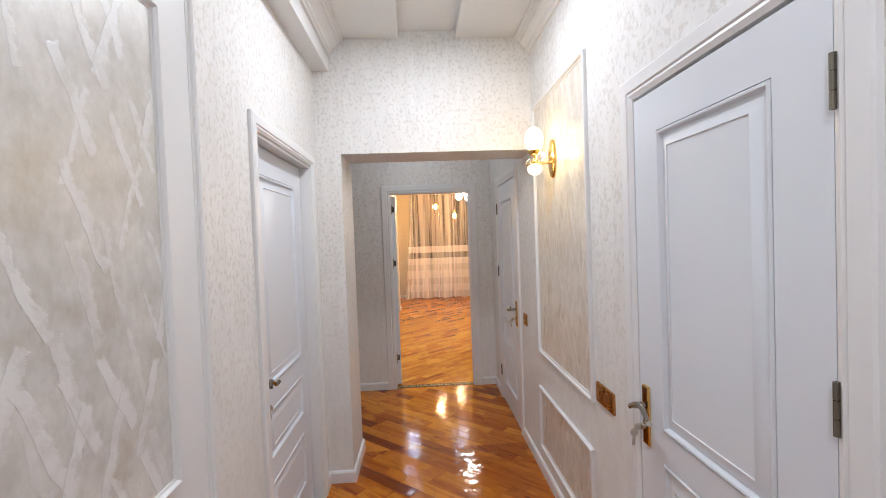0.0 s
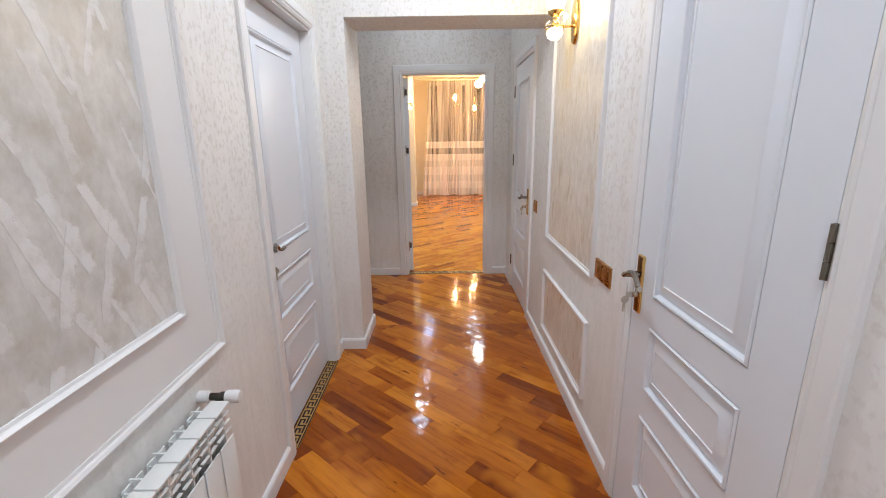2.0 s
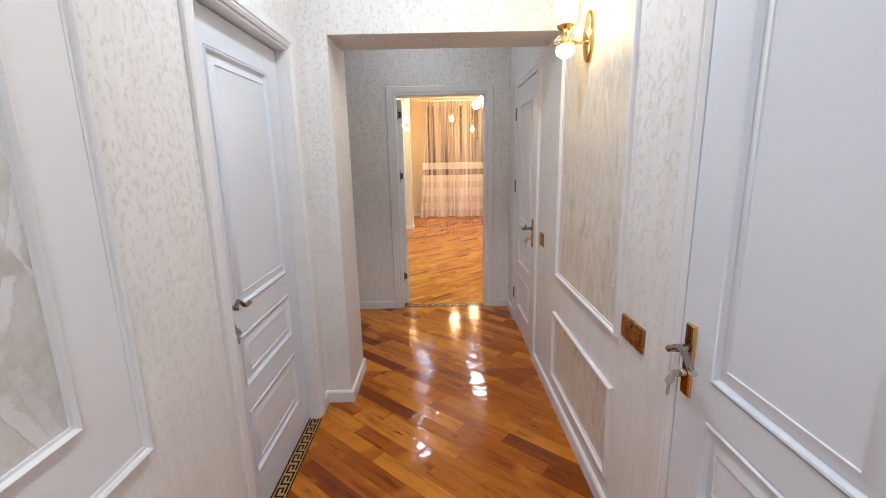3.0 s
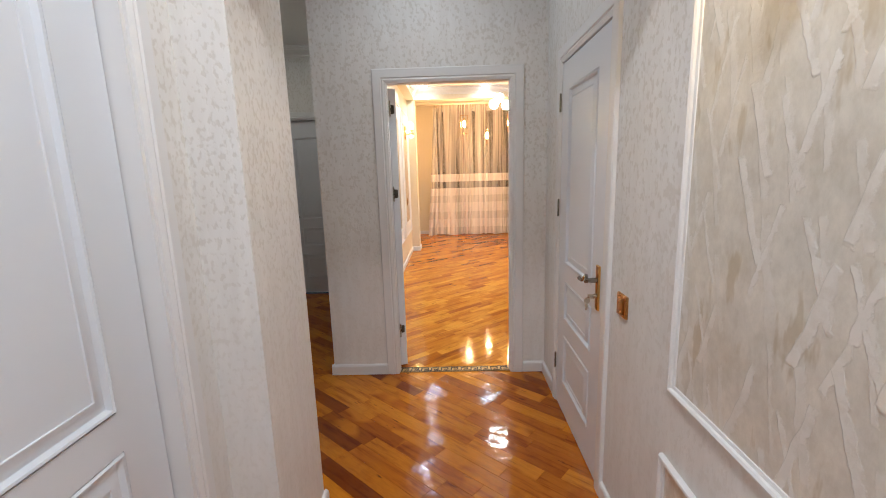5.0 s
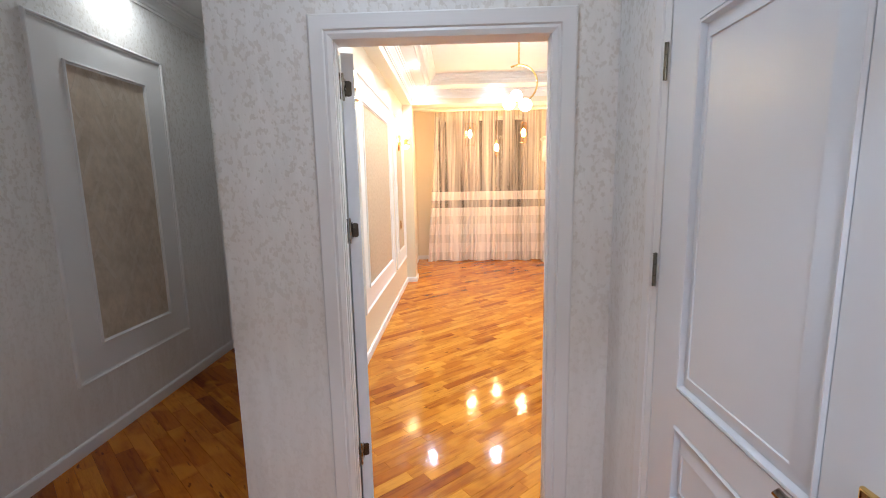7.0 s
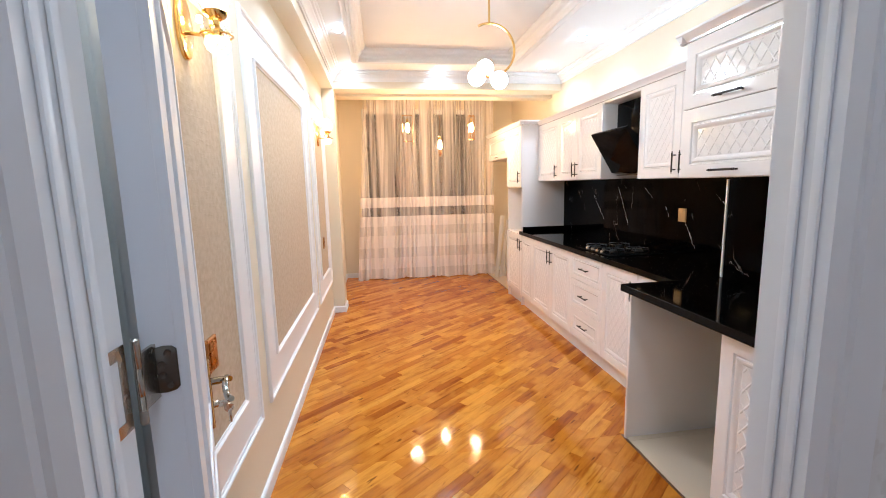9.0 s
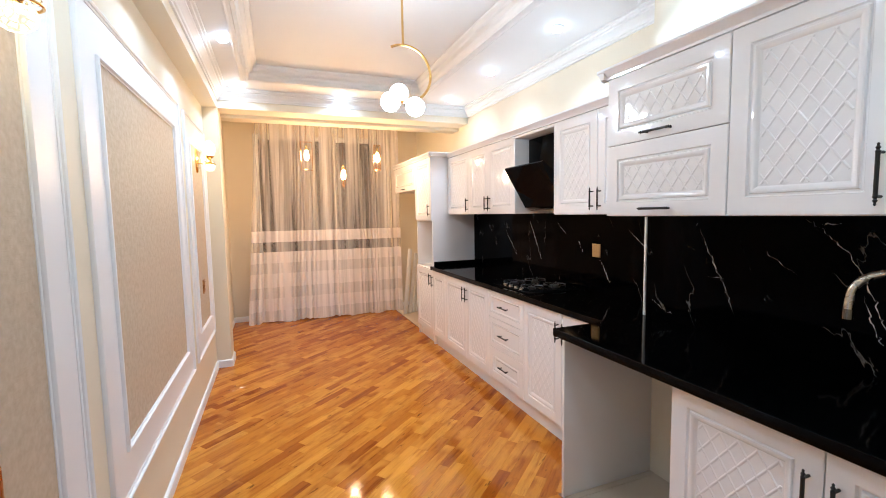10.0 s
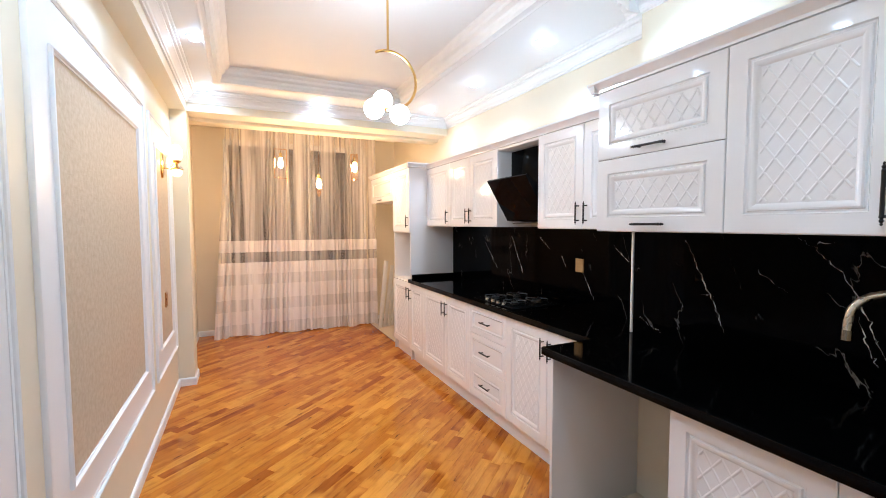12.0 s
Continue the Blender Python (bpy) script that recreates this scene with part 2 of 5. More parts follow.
def wood(name, dark, mid, light, rough, wave=0.3, knots=0.8, tilt=0.012):
    """Lacquered parquet: every plank its own tone, with streaks along it."""
    m, ns, ls, b = material(name, mid, rough)
    info, geo, tc = ns.new("ShaderNodeObjectInfo"), ns.new("ShaderNodeNewGeometry"), ns.new("ShaderNodeTexCoord")
    rnd = maths(ns, ls, "FRACT", maths(ns, ls, "ADD", maths(ns, ls, "MULTIPLY", info.outputs["Random"], 7.31), geo.outputs["Random Per Island"]))
    shift = ns.new("ShaderNodeCombineXYZ")
    for i, k in enumerate((13.0, 7.0, 29.0)):
        ls.new(maths(ns, ls, "MULTIPLY", rnd, k), shift.inputs[i])
    add = ns.new("ShaderNodeVectorMath")
    ls.new(tc.outputs["Object"], add.inputs[0])
    ls.new(shift.outputs[0], add.inputs[1])
    mp = ns.new("ShaderNodeMapping")
    mp.inputs["Scale"].default_value = (1.1, 11, 1)
    ls.new(add.outputs[0], mp.inputs[0])
    streak = noise_tex(ns, ls, mp.outputs[0], 2.6, 5, 0.6)
    fine = noise_tex(ns, ls, mp.outputs[0], 14, 3, 0.6)
    blotch = noise_tex(ns, ls, add.outputs[0], 5.5, 3, 0.6)
    base = ramp(ns, ls, rnd, [(0.0, dark), (0.14, [(x + y) / 2 for x, y in zip(dark, mid)]), (0.30, mid), (0.6, [(2 * x + y) / 3 for x, y in zip(mid, light)]), (0.95, light)])
    col = mix(ns, ls, 1.0, base, ramp(ns, ls, streak, [(0.34, (0.68, 0.54, 0.40)), (0.47, (1, 1, 1)), (0.64, (1.10, 1.14, 1.15))]), "MULTIPLY")
    col = mix(ns, ls, 0.7, col, ramp(ns, ls, blotch, [(0.28, (0.68, 0.56, 0.47)), (0.42, (1, 1, 1))]), "MULTIPLY")
    col = mix(ns, ls, 0.5, col, ramp(ns, ls, fine, [(0.35, (0.8, 0.75, 0.7)), (0.55, (1, 1, 1))]), "MULTIPLY")
    sap = noise_tex(ns, ls, add.outputs[0], 3.1, 2, 0.5)
    col = mix(ns, ls, maths(ns, ls, "MULTIPLY", ramp(ns, ls, sap, [(0.56, (0, 0, 0)), (0.64, (1, 1, 1))]), 0.55), col, [min(1, c * 1.15) for c in light])
    kv = ns.new("ShaderNodeMapping")
    kv.inputs["Scale"].default_value = (5.5, 24, 1)
    ls.new(add.outputs[0], kv.inputs[0])
    knot = noise_tex(ns, ls, kv.outputs[0], 1.25, 3, 0.6)
    col = mix(ns, ls, maths(ns, ls, "MULTIPLY", ramp(ns, ls, knot, [(0.665, (0, 0, 0)), (0.72, (1, 1, 1))]), knots), col, [c * 0.32 for c in dark])
    ls.new(col, b.inputs["Base Color"])
    b.inputs["Specular IOR Level"].default_value = 0.0
    b.inputs["Coat Weight"].default_value = 0.8
    b.inputs["Coat Roughness"].default_value = 0.09
    geo_noise = ns.new("ShaderNodeTexNoise")
    geo_noise.inputs["Scale"].default_value = 13
    geo_noise.inputs["Detail"].default_value = 1.5
    ls.new(geo.outputs["Position"], geo_noise.inputs["Vector"])
    bn = node(ns, "ShaderNodeBump", Strength=wave, Distance=0.006)
    ls.new(geo_noise.outputs["Fac"], bn.inputs["Height"])
    # every plank lies a hair out of level
    wn = ns.new("ShaderNodeTexWhiteNoise")
    wn.noise_dimensions = "1D"
    ls.new(maths(ns, ls, "MULTIPLY", rnd, 977.0), wn.inputs["W"])
    steps = (("SUBTRACT", wn.outputs["Color"], (0.5, 0.5, 0.5)), ("MULTIPLY", None, (tilt, tilt, 0.0)), ("ADD", None, bn.outputs[0]), ("NORMALIZE", None, None))
    last = None
    for op, first_in, second in steps:
        vm = ns.new("ShaderNodeVectorMath")
        vm.operation = op
        ls.new(first_in or last, vm.inputs[0])
        if isinstance(second, tuple):
            vm.inputs[1].default_value = second
        elif second is not None:
            ls.new(second, vm.inputs[1])
        last = vm.outputs[0]
    ls.new(last, b.inputs["Coat Normal"])
    ls.new(last, b.inputs["Normal"])
    return m


def black_marble():
    """Black marble with a few faint crystalline threads; the clear veins are let in as pieces."""
    m, ns, ls, b = material("black_marble", (0.002, 0.002, 0.002), 0.07)
    b.inputs["Specular IOR Level"].default_value = 0.025
    t0 = coords(ns, ls, (1, 1, 1), (27, 0, 0))
    mp = ns.new("ShaderNodeMapping")
    mp.inputs["Scale"].default_value = (1, 2.2, 0.8)
    ls.new(t0, mp.inputs[0])
    w = noise_tex(ns, ls, mp.outputs[0], 1.6, 7, 0.5)
    thread = maths(ns, ls, "ABSOLUTE", maths(ns, ls, "SUBTRACT", w, 0.5))
    keep = noise_tex(ns, ls, coords(ns, ls), 4.2, 4)
    mask = maths(ns, ls, "MULTIPLY", ramp(ns, ls, thread, [(0.0, (0.5, 0.5, 0.5)), (0.0016, (0, 0, 0))]), ramp(ns, ls, keep, [(0.50, (0, 0, 0)), (0.56, (1, 1, 1))]))
    ls.new(mix(ns, ls, mask, (0.0006, 0.0006, 0.0007), (0.30, 0.28, 0.26)), b.inputs["Base Color"])
    return m


def black_stone():
    m, ns, ls, b = material("black_granite", (0.004, 0.004, 0.004), 0.07)
    b.inputs["Specular IOR Level"].default_value = 0.09
    g = noise_tex(ns, ls, coords(ns, ls), 260, 2)
    ls.new(ramp(ns, ls, g, [(0.5, (0.0005, 0.0005, 0.0005)), (0.8, (0.002, 0.002, 0.002))]), b.inputs["Base Color"])
    return m


def glow(name, colour, strength):
    m, ns, ls, b = material(name, (0.9, 0.9, 0.9), 0.3)
    b.inputs["Emission Color"].default_value = (*colour, 1)
    b.inputs["Emission Strength"].default_value = strength
    return m


def crackle_glass():
    """Lit opal glass under a web of rounded clear cells."""
    m, ns, ls, b = material("crackle_glass_glow", (0.9, 0.88, 0.84), 0.15)
    v = node(ns, "ShaderNodeTexVoronoi", Scale=58)
    v.feature = "DISTANCE_TO_EDGE"
    ls.new(coords(ns, ls), v.inputs["Vector"])
    web = ramp(ns, ls, v.outputs["Distance"], [(0.0, (0.05, 0.05, 0.05)), (0.10, (0.10, 0.10, 0.10)), (0.2, (1, 1, 1))])
    ls.new(maths(ns, ls, "MULTIPLY", web, 13.0), b.inputs["Emission Strength"])
    b.inputs["Emission Color"].default_value = (1.0, 0.78, 0.42, 1)
    bump(ns, ls, b, web, 0.8, 0.003)
    return m


def sheer():
    """Sheer curtain: lets most light through, with denser woven bands low down; fold shading is put into its density.
    """
    m, ns, ls, b = material("sheer_voile", (0.85, 0.80, 0.76), 0.8)
    ns.remove(b)
    out = ns["Material Output"]
    tc, sep = ns.new("ShaderNodeTexCoord"), ns.new("ShaderNodeSeparateXYZ")
    ls.new(tc.outputs["Object"], sep.inputs[0])
    z = sep.outputs[2]
    dens = None
    for lo, hi in BANDS:
        inside = maths(ns, ls, "MULTIPLY", maths(ns, ls, "GREATER_THAN", z, lo), maths(ns, ls, "LESS_THAN", z, hi))
        dens = inside if dens is None else maths(ns, ls, "ADD", dens, inside)
    # upright density streaks in place of the folds' light and dark stripes
    fold_streaks = ramp(ns, ls, noise_tex(ns, ls, coords(ns, ls, (1, 0.2, 0.02)), 11, 3), [(0.40, (0, 0, 0)), (0.62, (1, 1, 1))])
    # denser below the sill, imitating a brightly lit wall behind the cloth
    low = maths(ns, ls, "MULTIPLY", maths(ns, ls, "LESS_THAN", z, 0.87), 0.72)
    dens = maths(ns, ls, "ADD", maths(ns, ls, "MULTIPLY", dens, maths(ns, ls, "SUBTRACT", 1.0, low)), low)
    fac = maths(ns, ls, "MINIMUM", 0.92, maths(ns, ls, "ADD", maths(ns, ls, "MULTIPLY", dens, 0.46), maths(ns, ls, "ADD", 0.24, maths(ns, ls, "MULTIPLY", fold_streaks, 0.40))))
    clear, dif, tra, both, mx = (ns.new("ShaderNode" + k) for k in ("BsdfTransparent", "BsdfDiffuse", "BsdfTranslucent", "MixShader", "MixShader"))
    for s in (dif, tra):
        s.inputs["Color"].default_value = (0.98, 0.93, 0.92, 1)
    both.inputs[0].default_value = 0.15
    ls.new(dif.outputs[0], both.inputs[1])
    ls.new(tra.outputs[0], both.inputs[2])
    ls.new(fac, mx.inputs[0])
    ls.new(clear.outputs[0], mx.inputs[1])
    ls.new(both.outputs[0], mx.inputs[2])
    ls.new(mx.outputs[0], out.inputs[0])
    return m


def metal(name, colour, rough):
    m, ns, ls, b = material(name, colour, rough, 1.0)
    r = ramp(ns, ls, noise_tex(ns, ls, coords(ns, ls), 35, 3), [(0.3, [rough * 0.7] * 3), (0.7, [rough * 1.5] * 3)])
    ls.new(r, b.inputs["Roughness"])
    return m


BANDS = [(1.17, 1.33), (0.87, 1.03), (0.52, 0.72), (0.18, 0.36)]
PAPER = wallpaper()
STROKE = stroke_paper("pearl_stroke_paper", (0.63, 0.615, 0.585), (0.585, 0.555, 0.505), (0.81, 0.81, 0.81), 0.38, 25, 0.088, 0.25, 0.8)
HALLPAPER = stroke_paper("hall_mottled_paper", (0.58, 0.49, 0.39), (0.52, 0.43, 0.33), (0.69, 0.62, 0.54), 0.4, 30, 0.10, 0.25, 0.5)
GOLDSTROKE = stroke_paper("gold_stroke_paper", (0.68, 0.64, 0.57), (0.65, 0.60, 0.52), (0.80, 0.77, 0.72), 0.30, 21, 0.075, 0.26, 0.95, 0.5, 0.5)
LINEN = linen_paper()
WHITE = paint("white_moulding_paint", (0.80, 0.80, 0.80), 0.36, 14, 0.012)
DOORWHITE = paint("white_door_lacquer", (0.755, 0.79, 0.84), 0.30, 12, 0.012)
CEIL = paint("ceiling_paint", (0.80, 0.79, 0.77), 0.55, 80, 0.05)
CREAM = paint("cream_wall_paint", (0.74, 0.665, 0.515), 0.5, 55, 0.12)
LACQUER = paint("white_gloss_lacquer", (0.86, 0.86, 0.87), 0.10, 25, 0.02, 0.6)
CARCASS = paint("white_carcass_board", (0.81, 0.79, 0.775), 0.45, 90, 0.02)
TILE = paint("beige_stone_tile", (0.60, 0.49, 0.36), 0.3, 30, 0.05)
GOLD = metal("polished_gold", (0.78, 0.53, 0.20), 0.16)
BRONZE = metal("brushed_bronze_plate", (0.46, 0.24, 0.085), 0.28)
CHROME = metal("chrome", (0.34, 0.32, 0.29), 0.06)
STEEL = metal("hinge_steel", (0.21, 0.195, 0.16), 0.13)
HINGE = metal("brushed_hinge_steel", (0.42, 0.39, 0.34), 0.22)
GUNMETAL = metal("gunmetal", (0.10, 0.095, 0.085), 0.36)
DARKBRONZE = metal("dark_bronze_plate", (0.22, 0.105, 0.035), 0.14)
NICKEL = metal("satin_nickel", (0.62, 0.58, 0.50), 0.25)
BLACKMETAL, _, _, _ = material("black_handle_metal", (0.012, 0.012, 0.013), 0.38, 0.4)
BLACKGLASS, _, _, hg = material("black_glass", (0.004, 0.004, 0.004), 0.05)
hg.inputs["Specular IOR Level"].default_value = 0.03
MARBLE, GRANITE = black_marble(), black_stone()
PARQUET = wood("orange_parquet", (0.20, 0.040, 0.003), (0.40, 0.104, 0.005), (0.60, 0.205, 0.013), 0.25, 0.36, 0.8, 0.022)
PARQUET_K = wood("honey_parquet", (0.28, 0.066, 0.004), (0.43, 0.138, 0.009), (0.57, 0.230, 0.024), 0.28, 0.14, 0.8, 0.008)
KEYLIGHT, _, _, _ = material("inlay_maple", (0.50, 0.31, 0.12), 0.25, coat=0.3)
KEYDARK, _, _, kd = material("inlay_wenge", (0.016, 0.007, 0.004), 0.35)
kd.inputs["Specular IOR Level"].default_value = 0.12
RADWHITE = paint("radiator_enamel", (0.78, 0.80, 0.79), 0.3, 20, 0.02)
PLASTIC = paint("white_plastic", (0.80, 0.80, 0.79), 0.35, 20, 0.02)
SUBFLOOR = paint("dark_subfloor", (0.13, 0.052, 0.016), 0.6)
WOODWHITE = paint("primed_white_timber", (0.74, 0.72, 0.68), 0.5)
QUARTZ, _, _, _ = material("white_quartz_vein", (0.78, 0.75, 0.71), 0.3)
VOILE = sheer()
PVC = paint("white_window_plastic", (0.78, 0.78, 0.77), 0.35, 20, 0.02)
NIGHT, _, _, nb = material("night_backdrop", (0.004, 0.004, 0.006), 0.9)
GLASS, _, _, gb = material("window_glass", (1, 1, 1), 0.0)
gb.inputs["Transmission Weight"].default_value = 1.0
gb.inputs["IOR"].default_value = 1.2
LAMPGLOW = glow("led_panel_glow", COOL, 30)
SPOTGLOW = glow("led_spot_glow", COOL, 60)
BALLGLOW = glow("opal_globe_glow", (0.97, 0.97, 0.96), 74)
BULBGLOW = glow("filament_bulb_glow", (1.0, 0.58, 0.27), 560)
SCONCEGLOW = crackle_glass()
TUBEGLOW = glow("sconce_inner_glow", (1.0, 0.66, 0.24), 700)


# ---------------------------------------------------------------- mesh helpers
def box(bm, x0, x1, y0, y1, z0, z1, bevel=0.0):
    x0, x1, y0, y1, z0, z1 = min(x0, x1), max(x0, x1), min(y0, y1), max(y0, y1), min(z0, z1), max(z0, z1)
    vs = [bm.verts.new((x, y, z)) for z in (z0, z1) for y in (y0, y1) for x in (x0, x1)]
    fs = [bm.faces.new([vs[i] for i in f]) for f in ((0, 2, 3, 1), (4, 5, 7, 6), (0, 1, 5, 4), (1, 3, 7, 5), (3, 2, 6, 7), (2, 0, 4, 6))]
    if bevel:
        bmesh.ops.bevel(bm, geom=list({e for f in fs for e in f.edges}), offset=bevel, segments=2, profile=0.5, affect="EDGES")
    return bm


def boxes(*dims, bevel=0.0):
    bm = bmesh.new()
    for d in dims:
        box(bm, *d, bevel=bevel)
    return bm


def loft(bm, rings, cap_end=True, cap_start=False):
    """Joins rings of equal length, one after the other."""
    vr = [[bm.verts.new(p) for p in r] for r in rings]
    n = len(vr[0])
    for a, b in zip(vr, vr[1:]):
        for i in range(n):
            bm.faces.new((a[i], a[(i + 1) % n], b[(i + 1) % n], b[i]))
    if cap_end:
        bm.faces.new(vr[-1])
    if cap_start:
        bm.faces.new(list(reversed(vr[0])))
    return bm


def framed(bm, x0, x1, z0, z1, profile, y=0.0, cap=True):
    """A mitred frame facing -y; profile rows: inset, height."""
    rings = [[(x0 + i, y - h, z0 + i), (x1 - i, y - h, z0 + i), (x1 - i, y - h, z1 - i), (x0 + i, y - h, z1 - i)] for i, h in profile]
    return loft(bm, rings, cap)


def lathe(bm, profile, centre=(0, 0, 0), segments=20, axis="Z"):
    """profile rows: radius, height."""
    rings = []
    for r, h in profile:
        ring = []
        for k in range(segments):
            a = 2 * math.pi * k / segments
            p = (r * math.cos(a), r * math.sin(a), h)
            if axis == "Y":
                p = (p[0], h, p[1])
            elif axis == "X":
                p = (h, p[0], p[1])
            ring.append((p[0] + centre[0], p[1] + centre[1], p[2] + centre[2]))
        rings.append(ring)
    return loft(bm, rings, True, True)


def tube(bm, pts, r, segments=10):
    pts = [Vector(p) for p in pts]
    rings, side = [], None
    for i, p in enumerate(pts):
        d = (pts[min(i + 1, len(pts) - 1)] - pts[max(i - 1, 0)]).normalized()
        if side is None:
            side = d.orthogonal().normalized()
        side = (side - d * side.dot(d)).normalized()
        up = d.cross(side)
        rings.append([p + r * (math.cos(2 * math.pi * k / segments) * side + math.sin(2 * math.pi * k / segments) * up) for k in range(segments)])
    return loft(bm, rings, True, True)


def mesh_from(name, bm, mat, smooth=None):
    bmesh.ops.recalc_face_normals(bm, faces=bm.faces)
    me = bpy.data.meshes.new(name)
    bm.to_mesh(me)
    bm.free()
    me.materials.append(mat)
    if smooth is not None:
        me.polygons.foreach_set("use_smooth", [True] * len(me.polygons))
        me.set_sharp_from_angle(angle=radians(smooth))
    return me


def part(name, bm, mat, parent, label="", smooth=35, at=None):
    ob = new(name, mesh_from(name, bm, mat, smooth))
    ob.parent = parent
    if at is not None:
        ob.matrix_basis = at
    return tagged(ob, label)


def thing(name, label, category, at=None, group="", kind=""):
    ob = new(name)
    ob.empty_display_size = 0.05
    if at is not None:
        ob.matrix_world = at
    return tagged(ob, label, category, group, kind)


def solid(name, bm, mat, label, category, at=None, group="", kind="", smooth=35):
    ob = new(name, mesh_from(name, bm, mat, smooth))
    if at is not None:
        ob.matrix_world = at
    return tagged(ob, label, category, group, kind)


def structure(name, bm, mat, label, category="wall", smooth=30):
    return solid(name, bm, mat, label, category, kind="structure", smooth=smooth)


FACE_EAST, FACE_WEST = 90, -90    # turns of things on walls whose face looks along +x or -x


# ---------------------------------------------------------------- structure
def wall_along_y(name, x0, x1, y0, y1, z1, mat, label, openings=()):
    bm, y = bmesh.new(), y0
    for a, b, lo, hi in sorted(openings):
        box(bm, x0, x1, y, a, 0, z1)
        if lo > 0:
            box(bm, x0, x1, a, b, 0, lo)
        box(bm, x0, x1, a, b, hi, z1)
        y = b
    box(bm, x0, x1, y, y1, 0, z1)
    return structure(name, bm, mat, label)


def wall_along_x(name, y0, y1, x0, x1, z1, mat, label, openings=()):
    bm, x = bmesh.new(), x0
    for a, b, lo, hi in sorted(openings):
        box(bm, x, a, y0, y1, 0, z1)
        if lo > 0:
            box(bm, a, b, y0, y1, 0, lo)
        box(bm, a, b, y0, y1, hi, z1)
        x = b
    box(bm, x, x1, y0, y1, 0, z1)
    return structure(name, bm, mat, label)


TOP = 2.95
DOOR_H = 1.995
BACK = -1.35
wall_along_y("wall_corridor_west", -0.80, -0.635, BACK, 2.91, TOP, PAPER, "off-white corridor wall papered with beige flecks", [(1.642, 2.480, 0, 1.985)])
wall_along_y("wall_corridor_east", 0.742, 0.90, BACK, 4.31, TOP, PAPER, "off-white corridor wall papered with beige flecks", [(0.634, 1.342, 0, 1.980), (3.18, 3.91, 0, DOOR_H)])
structure("wall_pier", boxes((-0.635, -0.48, 2.65, 3.06, 0, TOP)), PAPER, "narrow papered pier beside the corridor opening")
structure("wall_lintel", boxes((-0.48, 0.742, 2.65, 2.98, 2.085, TOP)), PAPER, "papered lintel across the corridor")
structure("wall_corridor_south", boxes((-0.80, 0.90, BACK - 0.15, BACK, 0, TOP)), PAPER, "plain papered wall closing the corridor")
wall_along_x("wall_end", 4.31, 4.38, -0.768, 0.90, TOP, PAPER, "papered end wall with the kitchen doorway", [(-0.33, 0.560, 0, DOOR_H + 0.02)])
structure("wall_hall_south", boxes((-2.10, -0.635, 2.91, 3.06, 0, TOP)), PAPER, "papered hall wall")
structure("wall_hall_west", boxes((-2.10, -1.96, 3.06, 6.42, 0, TOP)), PAPER, "papered hall wall carrying a moulded panel")
wall_along_x("wall_hall_north", 6.42, 6.55, -2.10, -0.70, TOP, PAPER, "papered far wall of the hall with a door", [(-1.832, -1.072, 0, 2.045)])
structure("wall_hall_east", boxes((-0.768, -0.70, 4.38, 6.42, 0, TOP)), PAPER, "papered wall between hall and kitchen")
wall_along_x("wall_kitchen_south", 4.38, 4.43, -0.70, 2.40, TOP, CREAM, "cream kitchen wall with the doorway", [(-0.33, 0.560, 0, DOOR_H + 0.02)])
structure("wall_kitchen_west", boxes((-0.70, -0.62, 4.43, 11.10, 0, TOP)), CREAM, "cream kitchen wall with moulded panels")
structure("wall_kitchen_east", boxes((2.24, 2.40, 4.43, 11.25, 0, TOP)), CREAM, "cream kitchen wall behind the cabinets")
structure("wall_shaft", boxes((1.98, 2.24, 4.43, 6.09, 0, TOP)), CREAM, "cream boxed-out shaft behind the sink run")
wall_along_x("wall_kitchen_north", 11.10, 11.25, -0.70, 2.24, TOP, CREAM, "cream far wall with the window", [(-0.25, 1.75, 0.93, 2.74)])
structure("wall_pilaster", boxes((-0.62, -0.485, 9.09, 9.36, 0, 2.62)), CREAM, "cream pilaster under the beam")
structure("beam_kitchen_west", boxes((-0.62, -0.485, 4.43, 9.09, 2.62, 2.90)), CREAM, "cream boxed beam along the ceiling", "beam")
structure("beam_kitchen_north", boxes((-0.62, 2.24, 9.09, 9.36, 2.62, 2.90)), CREAM, "cream beam across the kitchen", "beam")
structure("beam_corridor", boxes((-0.635, -0.535, BACK, 2.65, 2.60, 2.90)), CEIL, "white boxed beam along the corridor ceiling", "beam")

# ceilings
TX0, TX1, TY0, TY1 = -0.17, 1.47, 5.05, 8.60
structure("ceiling_kitchen", boxes((-0.485, TX0, 4.43, 9.09, CEILING, 2.96), (TX1, 2.24, 4.43, 9.09, CEILING, 2.96), (TX0, TX1, 4.43, TY0, CEILING, 2.96), (TX0, TX1, TY1, 9.09, CEILING, 2.96), (TX0, TX1, TY0, TY1, 2.90, 2.96)), CEIL, "white kitchen ceiling with a raised tray", "ceiling")
structure("ceiling_window_bay", boxes((-0.62, 2.24, 9.36, 11.10, 2.88, 2.95)), CREAM, "cream ceiling over the window bay", "ceiling")
structure("ceiling_corridor", boxes((-0.535, -0.09, BACK, 2.65, CEILING, 2.96), (0.27, 0.742, BACK, 2.65, CEILING, 2.96), (-0.09, 0.27, BACK, 2.65, 2.845, 2.96)), CEIL, "white corridor ceiling with a raised channel", "ceiling")
structure("ceiling_hall", boxes((-0.635, 0.742, 2.98, 3.06, CEILING, 2.96), (-1.96, 0.742, 3.06, 4.31, CEILING, 2.96), (-1.96, -0.768, 4.31, 6.42, CEILING, 2.96)), CEIL, "white hall ceiling", "ceiling")

